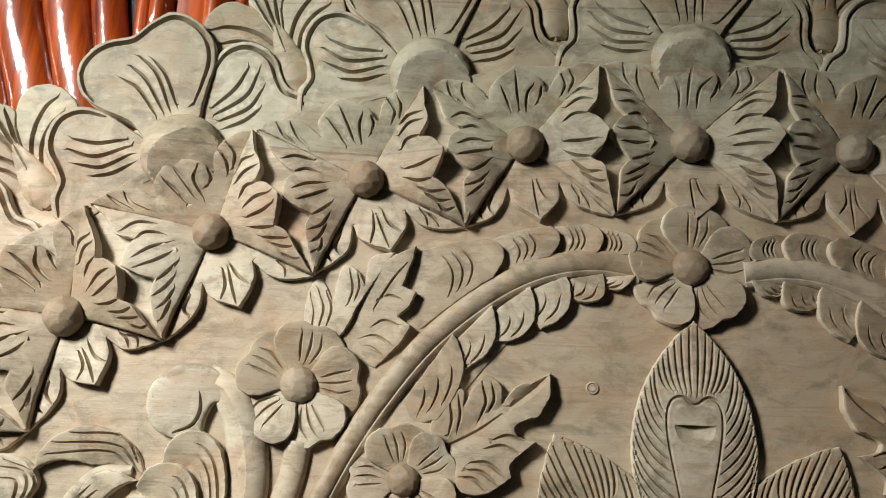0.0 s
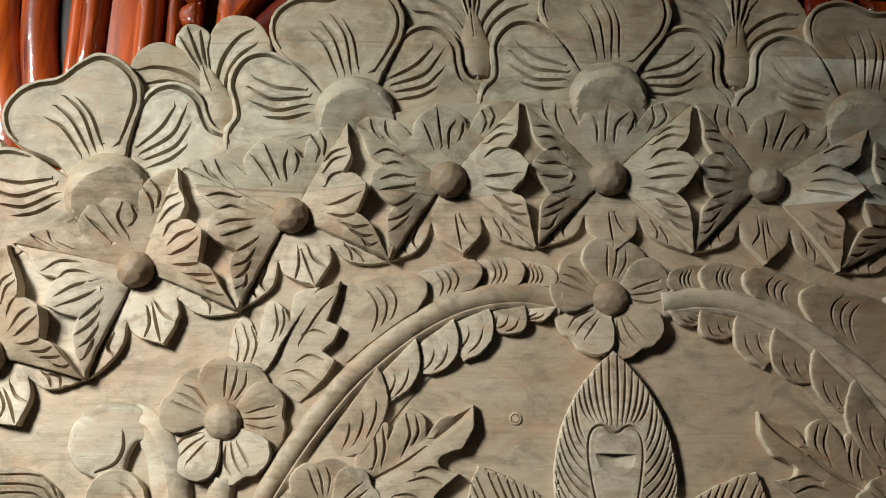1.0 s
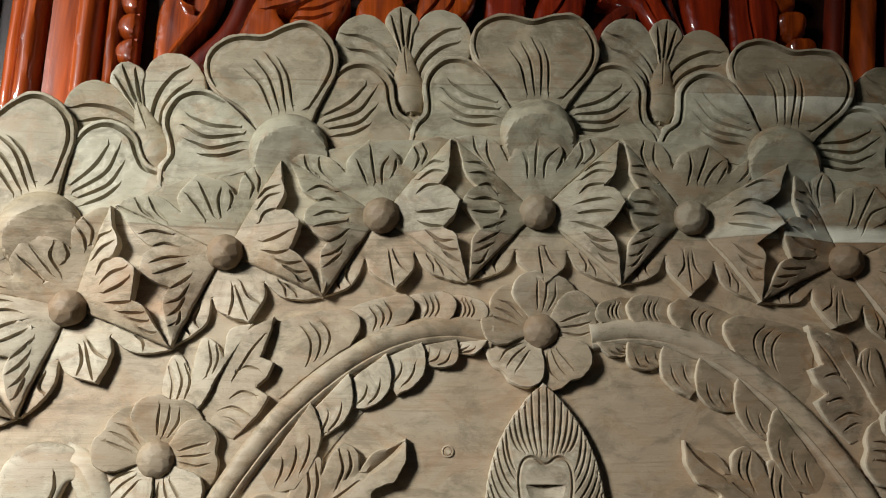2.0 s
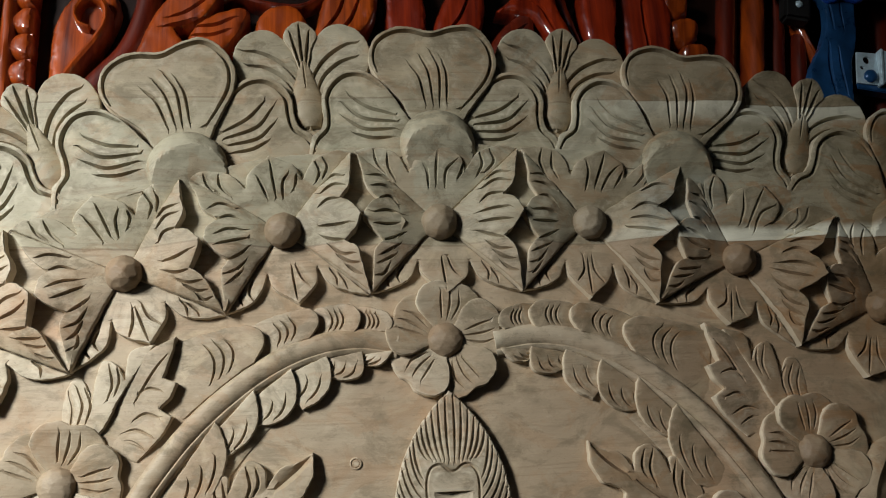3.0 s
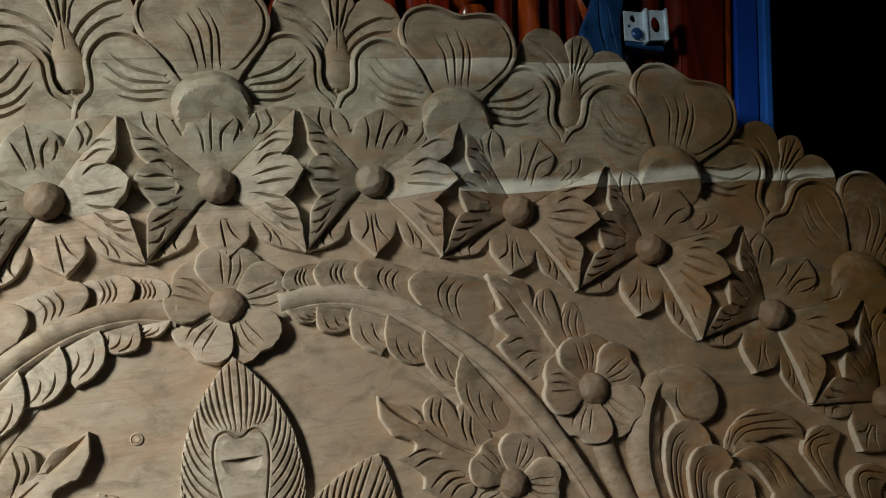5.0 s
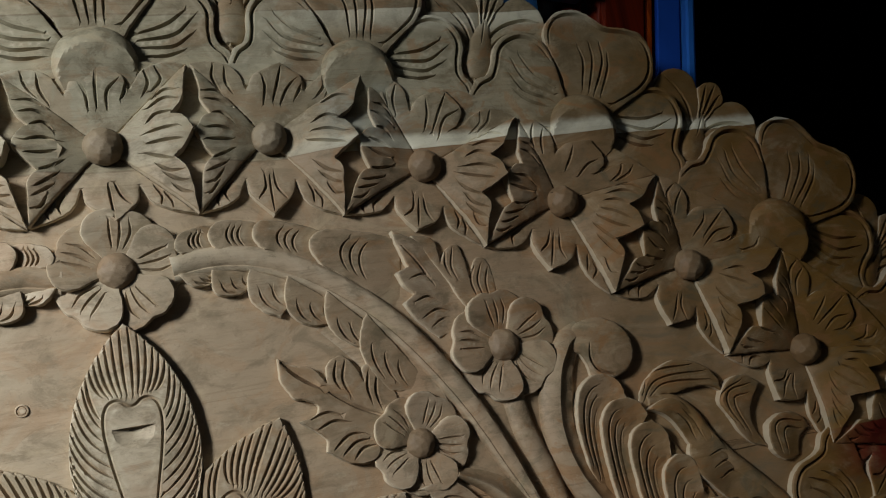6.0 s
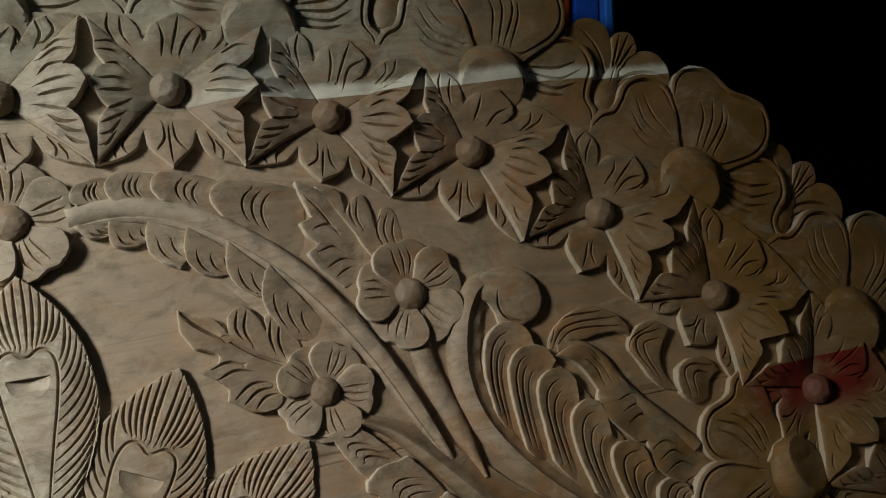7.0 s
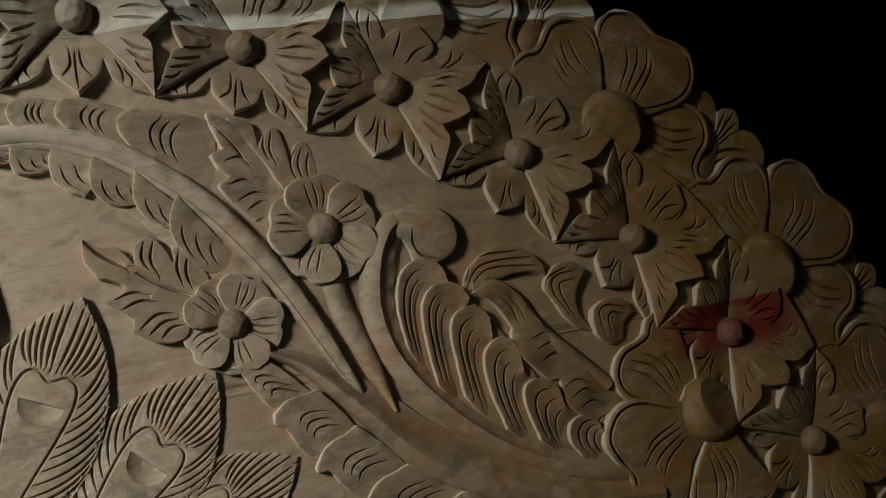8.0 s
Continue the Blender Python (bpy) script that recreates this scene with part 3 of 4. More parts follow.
rim_mid = [(-46, 66), (-49, 78), (-46, 92), (-35, 101), (-20, 104), (-1, 99.5), (19, 104), (35, 103), (46, 90), (49, 76), (45, 61), (34, 46), (23, 34)]
rim_right = [(42, 50), (57, 61), (71, 62), (81, 55), (87, 43), (86, 28), (87, 15), (95, 5), (99, -8)]
veins_mid = [((-20, 74), (-12, 62), (-7, 36)), ((-11, 82), (-4, 66), (-1, 36)), ((-2, 86), (5, 68), (4, 36)), ((7, 78), (11, 64), (10, 38))]
veins_right = [((70, 44), (55, 33), (33, 26)), ((76, 38), (60, 24), (32, 20)), ((74, 24), (58, 14), (34, 14)), ((66, 10), (52, 6), (36, 7))]
mesh_mid = finish(carve(curve(petal_mid, True, 2.2), lambda p: 8.5 + 0.022 * p[:, 1] + 1.2 * np.sin(p[:, 0] / 20), [(curve(rim_mid, False, 1.8), 4.2, 4.6)] + [stroke(*v, width=3.3, depth=3.6) for v in veins_mid], base=-19.5, bevel=1.8, grid=6, seed=2), WOOD)
mesh_right = finish(carve(curve(petal_right, True, 2.2), lambda p: 5.0 + 0.035 * p[:, 0], [(curve(rim_right, False, 1.8), 4.2, 4.4)] + [stroke(*v, width=3.3, depth=3.6) for v in veins_right], base=-19, bevel=1.8, grid=6, seed=4), WOOD)
rim_left, veins_left = flip(rim_right), [flip(v) for v in veins_right]
mesh_left = finish(carve(curve(petal_left, True, 2.2), lambda p: 13.0 + 0.035 * p[:, 0], [(curve(rim_left, False, 1.8), 4.2, 4.6)] + [stroke(*v, width=3.3, depth=3.6) for v in veins_left], base=-20, bevel=1.8, grid=6, seed=6), WOOD)


def ball_mesh(seed, radius=31.0):
    """The round middle of a blossom: a steep chiselled rim, and a flat cut that dives under what stands before it."""
    rnd = random.Random(seed)
    flats = [(k * 0.785 + rnd.uniform(-0.2, 0.2), rnd.uniform(0.93, 0.99)) for k in range(8)]
    ring = curve([(radius * math.cos(a), radius * math.sin(a)) for a in np.linspace(0, 2 * math.pi, 24, endpoint=False)], True, 2.0)

    def top(p):
        r = np.clip(np.hypot(p[:, 0], p[:, 1]) / radius, 0, 1)
        h = 8 + 17 * np.sqrt(np.clip(1 - r ** 2.6, 0, 1))
        for a, f in flats:
            across = (p[:, 0] * math.cos(a) + p[:, 1] * math.sin(a)) / radius
            h = np.minimum(h, 8 + 17 * np.sqrt(1 - (0.72 * f) ** 2.6) + (0.72 * f - across) * 22)
        return np.minimum(h, 21.5 + rnd.uniform(-0.6, 0.6) + 0.42 * (p[:, 1] - 7) - 0.05 * p[:, 0])
    return finish(carve(ring, top, base=-4, bevel=1.0, grid=2.6, wave=0.35, seed=seed), WOOD, 14)


def blossom(i, x, z, turn, size=1.0):
    ball = part("blossom", ball_mesh(40 + i), WOOD, headboard, at=on(x, z, turn, size))
    for me in (mesh_right, mesh_mid, mesh_left):
        part("petal", me, WOOD, ball)


def heading(points, i):
    a, b = points[max(i - 1, 0)], points[min(i + 1, len(points) - 1)]
    return math.degrees(math.atan2(b[1] - a[1], b[0] - a[0]))


for i, (x, z) in enumerate(BALLS):
    blossom(i, x, z, heading(BALLS, i), (1.0, 1.0, 1.0, 1.0, 1.0, 1.03, 1.06, 1.08, 1.08)[i])

lobe_left = [(0, 10, 1), (-3, 40), (-8, 62), (-18, 78), (-33, 83), (-48, 75), (-56, 58), (-54, 40), (-40, 20), (-22, -4, 1)]
lobe_right = [(-x, z, *c) for x, z, *c in lobe_left][::-1]
lobe_mid = [(0, 30, 1), (-8, 60), (-14, 74), (-9, 83), (0, 88), (9, 83), (14, 74), (8, 60)]
cuts_left = [((-47, 63), (-36, 62), (-19, 52), (-7, 36), (-3, 20)), ((-45, 50), (-31, 47), (-16, 36), (-7, 18))]
mesh_lobes = [finish(carve(curve(s, True, 2.2), t, [stroke(*c, width=4.0, depth=4.2) for c in cs], base=b, bevel=1.6, grid=5, seed=se), WOOD) for s, t, cs, b, se in (
    (lobe_mid, lambda p: -1.2 + 0.03 * p[:, 1], [((0, 84), (0, 60), (0, 34)), ((-8, 78), (-5, 62), (-1, 40)), ((8, 78), (5, 62), (1, 40))], -17, 1),
    (lobe_left, lambda p: -2.5 - 0.10 * p[:, 0], cuts_left, -18, 3),
    (lobe_right, lambda p: -2.5 + 0.10 * p[:, 0], [flip(c) for c in cuts_left], -18.5, 5))]
bud_half = [(0, -20), (8, -17), (13, -8), (14, 2), (11.5, 14), (8, 26), (4.5, 38), (0, 44)]


def bud_top(p):
    wide = np.interp(p[:, 1], [z for x, z in bud_half], [x for x, z in bud_half])
    amp = np.interp(p[:, 1], [-20, -8, 4, 20, 44], [6, 9.5, 9, 4, 0.6])
    return -2.2 + amp * np.sqrt(np.clip(1 - (p[:, 0] / np.maximum(wide, 0.5)) ** 2, 0, 1))


mesh_bud = finish(carve(curve(bud_half + [(-x, z) for x, z in bud_half[1:-1]][::-1], True, 1.8), bud_top, [((curve([(0, 42), (0, 30), (0, 18)], False, 1.8)), 2.4, 1.6)], base=-17, bevel=0.5, grid=3, wave=0.5, seed=7), WOOD, 30)
BUDS = [(-477, -60, 37), (-297, 40, 24), (-101, 93, 6), (105, 91, -8), (309, 50, -21), (498, -47, -35), (653, -183, -47), (770, -346, -58), (-660, -200, 52)]
for x, z, turn in BUDS:
    bud = part("sprout", mesh_bud, WOOD, headboard, at=on(x, z, turn) @ flat(0, 8))
    for me in mesh_lobes:
        part("leaf", me, WOOD, bud, at=flat(0, -8))

mesh_corner = ball_mesh(51, 30.0)
# the inner corner blossoms, with their ball beside the chain
for mirror, squeeze in BOTH:
    ball = part("blossom", mesh_corner, WOOD, headboard, at=on(603, -398, 112, 0.98, False, 0, 1) if not mirror else on(-603 * LEFT, -398, -112, 0.98, False, 0, 1))
    for me in (mesh_right, mesh_mid, mesh_left):
        part("petal", me, WOOD, ball)

# five-petalled flowers
petal_round = [(6, -5, 1), (16, -19), (29, -26), (39, -20), (44, -8), (42.5, 1), (44, 11), (36, 23), (23, 24), (6, 6, 1)]
round_cuts = [((36, -7), (28, -8), (17, -4)), ((37, 0), (28, -1), (17, 0)), ((36, 7), (28, 6), (17, 4))]
mesh_round = [finish(carve(curve(petal_round, True, 1.8), lambda p, k=k: 1.5 + 0.24 * p[:, 0] + (0.27 + 0.03 * k) * p[:, 1] + 1.0 * np.sin(np.clip(p[:, 0] / 44, 0, 1) * 3.0), [stroke(*c, width=2.8, depth=3.2) for c in round_cuts], base=-2, bevel=1.8, grid=4.5, wave=0.5, seed=k), WOOD) for k in range(3)]


def flower(x, z, turn, size=1.0, h=0.0, squeeze=1.0):
    knob = part("flower", finish(dome(14.0, 4, 20, 60, int(abs(x)) + 5), END_GRAIN, 9), END_GRAIN, headboard, at=on(x, z, turn, size, False, h, 1.0, 0.55))
    for k in range(5):
        part("petal", mesh_round[k % 3], WOOD, knob, at=flat(0, 0, 72 * k))


flower(0, -94, 82, 1.02, 2)
flower(284, -189, 95, 1.0, 1)
flower(-277, -190, 78, 1.0, 1)
flower(202, -253, 60, 0.86, 1)
flower(-200, -252, 105, 0.86, 1)

# the arch and its stems
RAIL = [(-1.0, 0.35), (-0.88, 0.72), (-0.6, 0.95), (-0.25, 1.0), (0.10, 0.93), (0.36, 0.78), (0.48, 0.66), (0.58, 0.72), (0.80, 0.62), (0.94, 0.42), (1.0, 0.2)]
RAIL = [(-a, b) for a, b in RAIL][::-1]
ROUND = [(-1.0, 0.15), (-0.88, 0.55), (-0.6, 0.85), (-0.2, 1.0), (0.2, 1.0), (0.6, 0.85), (0.88, 0.55), (1.0, 0.15)]
RIDGE = [(-1.0, 0.2), (-0.8, 0.6), (-0.35, 0.95), (0.0, 1.0), (0.2, 0.72), (0.5, 0.55), (0.85, 0.4), (1.0, 0.12)]
LOW = [(-1.0, 0.35), (-0.94, 0.72), (-0.72, 0.98), (-0.42, 1.12), (-0.2, 1.02), (0.1, 0.68), (0.5, 0.42), (1.0, 0.25)]
rail_line = [(38, -98), (66, -94), (97, -97), (128, -108), (160, -128), (194, -158), (222, -193), (248, -234), (272, -284), (294, -334)]
stem_b = [(284, -229), (288, -256), (300, -291), (316, -342)]
stem_c = [(356, -188), (338, -198), (324, -224), (318, -266), (330, -307), (369, -357), (417, -395), (475, -421), (540, -436)]
stem_d = [(226, -279), (250, -291), (273, -310), (298, -335), (332, -371), (370, -398), (410, -417), (470, -438), (540, -450)]
stalk_e = [(401, -254), (424, -256), (440, -271), (450, -290), (467, -312), (489, -334), (512, -358)]
mesh_rail = finish(sweep(rail_line, [21, 21, 21, 21, 20, 17, 6], 14, RAIL, low_ends=(0, 0.05)), WOOD)
mesh_b = finish(sweep(stem_b, [19, 19, 16, 5], 10, ROUND), WOOD)
mesh_c = finish(sweep(stem_c, [22, 30, 28, 25, 23, 24, 28, 30], 15, RIDGE, low_ends=(0.06, 0)), WOOD)
mesh_d = finish(sweep(stem_d, [8, 24, 34, 40, 42, 40, 38, 36], 17, LOW), WOOD)
mesh_e = finish(sweep(stalk_e, [8, 13, 14, 12], 10, ROUND), WOOD)


def board_piece(name, me, label=""):
    """A carving that stands on both halves of the board, one the mirror of the other."""
    if not me.materials:
        finish(me, WOOD)
    for mirror, squeeze in BOTH:
        part(name, me, WOOD, headboard, label, on(0, 0, 0, 1, mirror, 0, squeeze, 0.68))


board_piece("arch_rail", mesh_rail)
for me in (mesh_b, mesh_c, mesh_d, mesh_e):
    board_piece("stem", me)


def lobe(a, c1, tip, c2, b, ha, hb, cuts=3, lo=0.22, hi=0.55, along=False, width=2.7, name="leaf", base=-2, bevel=1.4):
    """A leaf lobe: a swelling end from a to the tip, and the way back to its root b; ha, hb: heights at the end and the root."""
    e1, e2 = bezier(a, c1, tip), bezier(tip, c2, b)
    e3 = bezier(b, (np.array(b[:2]) + np.array(a[:2])) / 2, a, 8)
    ring = np.concatenate([e1[:-1], e2[:-1], e3[:-1]])
    root = np.array(b, float)
    lines = []
    for i in range(cuts):
        if along:
            f = (i + 1) / (cuts + 1)
            end = bezier(a, c1, tip, 31)[int(f * 30)]
            mid = (end + root) / 2 + (np.array(c2) - (np.array(tip) + root) / 2) * (0.9 * f) * 0.5 + (bezier(a, c1, tip, 3)[1] - (np.array(a) + np.array(tip)) / 2) * 0.3
            full = bezier(end, mid + (mid - (end + root) / 2), root, 21)
            lines.append((full[2:17], width, 1.9))
        else:
            f = lo + (hi - lo) * i / max(cuts - 1, 1)
            e = bezier(a, c1, tip, 21)[6:17]
            lines.append((e * (1 - f) + root * f, width, 3.2))
    centre = (np.array(a) + np.array(tip)) / 2 * 0.5 + np.array(c1) * 0.5
    return carve(resample(ring), sloped(centre, ha, b, hb, 0.8), lines, base=base, bevel=bevel, grid=4.5, wave=0.45, seed=float(a[0]))


# the leaf strip inside the arch, from which the lobes turn out
board_piece("leaf", sweep([(58, -106), (96, -113), (122, -125), (149, -145), (177, -173), (201, -206), (222, -242)], [6, 18, 28, 34, 38, 40, 26], 4.0, [(-1, 0.25), (-0.9, 0.5), (-0.4, 0.8), (0.2, 0.9), (0.9, 1.0), (1, 0.9)]))
# lobes of the fringe inside the arch: a on the rail, round end, tip, root further down the rail
for a, c1, tip, c2, b in (
        ((42, -102), (54, -112), (66, -110), (70, -104), (78, -103)),
        ((66, -101), (70, -118), (84, -121), (96, -112), (110, -109)),
        ((93, -104), (96, -126), (112, -141), (122, -124), (146, -126)),
        ((120, -113), (122, -140), (137, -152), (152, -146), (172, -150)),
        ((148, -128), (150, -158), (170, -174), (182, -168), (200, -180)),
        ((176, -150), (172, -178), (186, -208), (204, -204), (222, -214))):
    mid = (np.array(a) + b) / 2
    board_piece("leaf", lobe(a, mid + (c1 - mid) * 1.65, mid + (tip - mid) * 1.08, mid + (c2 - mid) * 1.5, b, 11.0, -0.5, lo=0.15, hi=0.5))

# overlapping bands outside the arch: outer and inner corner of each end
for ao, ai, bo, bi, bulge in (
        ((46, -72), (46, -88), (74, -67), (74, -87), 5), ((72, -66), (72, -88), (106, -69), (108, -90), 6),
        ((106, -68), (106, -91), (158, -82), (150, -108), 8), ((154, -80), (148, -108), (214, -94), (206, -152), 12)):
    ao, ai, bo, bi = (np.array(q, float) for q in (ao, ai, bo, bi))
    out = (ao + ai - bo - bi) / np.linalg.norm(ao + ai - bo - bi)
    ring = resample(np.concatenate([bezier(ai, (ao + ai) / 2 + out * bulge * 2, ao)[:-1], bezier(ao, (ao + bo) / 2 + (0, 5), bo, 8)[:-1], bezier(bo, (bo + bi) / 2, bi, 6)[:-1], bezier(bi, (ai + bi) / 2 + (2, 2), ai, 8)[:-1]]))
    lines = []
    for f in (0.30, 0.42, 0.54):
        p, q = ai + (bi - ai) * f, ao + (bo - ao) * f
        lines.append((bezier(p + (q - p) * 0.2, (p + q) / 2 + out * bulge, p + (q - p) * 0.85), 2.8, 3.2))
    board_piece("band", carve(ring, sloped((ao + ai) / 2, 13, (bo + bi) / 2, 1.0, 1.5), lines, base=-2, bevel=1.6, grid=4.5, seed=ao[0]))

plug = part("plug", carve(curve([(4.5 * math.cos(a), 4.5 * math.sin(a)) for a in np.linspace(0, 6.283, 12, endpoint=False)], True, 1.0), lambda p: 0.9 + 0 * p[:, 0], [(curve([(3 * math.cos(a), 3 * math.sin(a)) for a in np.linspace(0, 6.1, 12)], False, 0.8), 1.2, 0.9)], base=-2, bevel=0.6, grid=2, wave=0.05), WOOD, headboard, at=on(-70, -183))
# leaves between the arch and the chain
leaf_serrate = [(206, -87, 1), (210, -104), (215, -117, 1), (204, -121, 1), (209, -131), (217, -139, 1), (207, -145, 1), (213, -156), (232, -176, 1), (252, -168), (261, -150), (253, -130), (232, -101)]
board_piece("leaf", carve(curve(leaf_serrate, True, 1.8), sloped((212, -120), 13, (250, -130), 1.0, 0), [stroke((216, -126), (226, -124), (234, -128)), stroke((217, -145), (228, -142), (236, -146)), stroke((222, -158), (234, -153), (244, -155)), stroke((228, -166), (238, -161), (248, -162)), stroke((212, -100), (222, -112), (236, -134))], base=-2, grid=4.5, seed=3))
leaf_frond = [(222, -92, 1), (240, -97), (243, -117, 1), (252, -104), (261, -104), (267, -131, 1), (274, -116), (283, -117), (288, -135), (287, -153, 1), (262, -156), (246, -130)]
board_piece("leaf", carve(curve(leaf_frond, True, 1.8), lambda p: 11 - 0.15 * (p[:, 0] - 222), [stroke((249, -108), (247, -118), (250, -128)), stroke((255, -107), (252, -120), (255, -131)), stroke((272, -122), (267, -134), (270, -147)), stroke((278, -121), (273, -134), (276, -149)), stroke((284, -124), (280, -136), (281, -149))], base=-2, grid=4.5, seed=5))

# sprigs that grow from the lower flowers towards the middle
sprig = [(104, -174, 1), (116, -181), (128, -184), (138, -197, 1), (140, -184), (149, -178), (158, -184), (166, -200, 1), (168, -188), (180, -196), (190, -216), (184, -232), (172, -236), (168, -256), (150, -259), (130, -247, 1), (131, -238), (113, -222, 1), (126, -219), (128, -212), (112, -205, 1), (104, -190)]


def sprig_top(p):
    a, b = np.array((104, -174.0)), np.array((190, -236.0))
    d = (b - a) / np.linalg.norm(b - a)
    side = (p - a) @ np.array([-d[1], d[0]])
    return 4.5 + 0.10 * (190 - p[:, 0]) - 3.5 * np.exp(-(side / 5) ** 2) + 0.08 * np.abs(side)


sprig_cuts = [((138, -204), (156, -217), (182, -230)), ((146, -184), (144, -194), (148, -203)), ((153, -184), (150, -196), (154, -207)), ((170, -194), (168, -205), (170, -216)), ((176, -198), (174, -209), (176, -219)),
              ((122, -222), (134, -219), (144, -222)), ((126, -230), (138, -226), (149, -228)), ((136, -246), (148, -238), (160, -238)), ((142, -251), (152, -244), (162, -243)), ((150, -255), (157, -249), (165, -248))]
board_piece("leaf", carve(curve(sprig, True, 1.8), sprig_top, [stroke(*c, width=3.5, depth=3.8) for c in sprig_cuts] + [stroke((107, -178), (117, -187), (132, -199), width=8, depth=6)], base=-2, grid=4.5, seed=8))

# fringe under the low stem: overlapping lobes, each rising over the end of the one before it
FRINGE = (([(222, -284), (204, -284), (192, -286)], [(199, -288), (206, -299), (213, -311), (222, -323), (232, -328)], (270, -336)),
          ([(256, -313), (247, -315), (232, -317), (221, -325)], [(220, -333), (228, -338), (234, -351), (244, -364), (256, -370)], (292, -364)),
          ([(282, -346), (272, -351), (256, -357), (245, -371)], [(246, -375), (255, -376), (263, -388), (276, -402), (288, -408)], (326, -396)),
          ([(318, -384), (308, -387), (291, -392), (279, -404)], [(281, -410), (292, -414), (304, -428), (320, -440), (334, -442)], (376, -424)),
          ([(362, -414), (350, -418), (334, -426), (324, -440)], [(328, -448), (344, -454), (362, -466), (384, -474), (400, -470)], (440, -446)))
for i, (lip, hem, root) in enumerate(FRINGE):
    first, second = curve(lip, False, 1.8), curve([lip[-1]] + hem, False, 1.8)
    back = bezier(hem[-1], (np.array(hem[-1]) + root) / 2 + (4, -2), root, 10)
    ring = resample(np.concatenate([first[:-1], second[:-1], back[:-1], bezier(root, (np.array(root) + lip[0]) / 2 + (3, 3), lip[0], 10)[:-1]]))
    start, end = (np.array(lip[0]) + lip[-1]) / 2, (np.array(hem[-1]) + root) / 2
    lines = []
    for f in (0.30, 0.43, 0.56):
        a, b = np.array(lip[-1]) * (1 - f) + np.array(hem[-1]) * f, np.array(lip[0]) * (1 - f) + np.array(root) * f
        lines.append((bezier(a + (b - a) * 0.22, a + (b - a) * 0.40 + (start - end) * 0.16, a + (b - a) * 0.78), 2.6, 3.4))
    board_piece("leaf", carve(ring, sloped(start, 11.5, end, 0.0, 1.5), lines, base=-2, bevel=1.4, grid=4.5, wave=0.5, seed=i + 30))

# scroll heads and plumes
scroll = [(334, -202, 1), (341, -187), (357, -179), (376, -180), (391, -191), (396, -208), (389, -224), (372, -231), (354, -229, 1), (353, -217), (348, -206, 1)]
board_piece("scroll", carve(curve(scroll, True, 1.8), lambda p: 13.5 - 0.005 * ((p[:, 0] - 378) ** 2 + (p[:, 1] + 205) ** 2), [stroke((357, -200), (356, -211), (361, -221), (374, -227), width=3.4, depth=5.0)], base=-2, bevel=3, grid=4.5, seed=9))
# each plume leaf rises from the stem, turns over in a round head and ends behind the next one
PLUMES = [[(334, -293), (332, -262), (338, -238), (349, -227), (363, -225), (375, -233), (380, -248)],
          [(354, -329), (351, -295), (352, -267), (360, -252), (374, -247), (388, -251), (396, -263)],
          [(375, -342), (373, -303), (375, -281), (386, -271), (400, -271), (409, -281), (409, -299)],
          [(406, -375), (398, -341), (398, -315), (408, -302), (422, -301), (430, -311), (431, -331)],
          [(434, -390), (428, -365), (428, -347), (437, -340), (450, -342), (460, -352), (462, -366)],
          [(469, -411), (461, -396), (464, -383), (477, -378), (490, -386), (494, -396)],
          [(506, -420), (494, -410), (492, -400), (500, -394), (512, -398)]]
for i, (own, after) in enumerate(zip(PLUMES, PLUMES[1:])):
    edge, over = curve(own, False, 1.6), curve(after[:4], False, 1.6)
    ring = resample(np.concatenate([edge, (over + (5, -1))[::-1], bezier(after[0], (np.array(after[0]) + own[0]) / 2 + (-3, -4), own[0], 8)[:-1]]), 1.7)
    lines, head = [], curve(own[:5], False, 1.6)
    s = np.linspace(0.05, 1.0, 30)
    along = [np.stack([np.interp(s, np.linspace(0, 1, len(c)), c[:, q]) for q in (0, 1)], 1) for c in (head, over)]
    for f in (0.26, 0.50, 0.74):
        lines.append(((along[0] * (1 - f) + along[1] * f)[1:int(29 - 5 * f)], 3.2, 3.6))

    def top(p, edge=edge, over=over):
        near, far = nearest(p, edge, False)[0], nearest(p, over, False)[0]
        return 13.5 - 10.5 * near / (near + far + 0.5)
    board_piece("leaf", carve(ring, top, lines, base=-2, bevel=1.3, grid=4, wave=0.4, seed=i))
under = [(396, -260, 1), (418, -254), (440, -270), (466, -308), (488, -336), (512, -358, 1), (526, -388), (514, -412, 1), (492, -392), (479, -380), (466, -366), (465, -345, 1), (456, -343), (441, -329), (430, -317), (427, -303), (430, -294, 1), (421, -277), (410, -266)]
under_cuts = [((424, -268), (432, -276), (436, -290)), ((430, -266), (439, -276), (443, -290)), ((436, -266), (447, -278), (451, -292)), ((446, -306), (458, -304), (470, -312)), ((448, -316), (462, -313), (474, -322)), ((452, -326), (466, -322), (480, -330)),
              ((468, -352), (480, -348), (494, -354)), ((472, -362), (486, -357), (500, -364)), ((478, -372), (492, -368), (506, -374)), ((490, -394), (498, -384), (512, -386)), ((496, -402), (504, -394), (516, -395))]
board_piece("leaf", carve(curve(under, True, 1.8), lambda p: 9.5 - 0.09 * (p[:, 0] - 450) + 2.2 * np.sin((p[:, 0] - p[:, 1]) / 13), [stroke(*c, width=2.8, depth=3.0) for c in under_cuts], base=-2, bevel=1.6, grid=4.5, wave=0.6, seed=21))
board_piece("leaf", carve(curve([(331, -262, 1), (337, -240), (352, -236), (384, -250), (411, -281), (432, -316), (454, -356), (474, -386), (480, -408, 1), (440, -398), (402, -376), (358, -332), (335, -292)], True, 2.0), lambda p: 5.0 + 0 * p[:, 0], base=-2, bevel=1.5, grid=5, wave=0.4, seed=22))
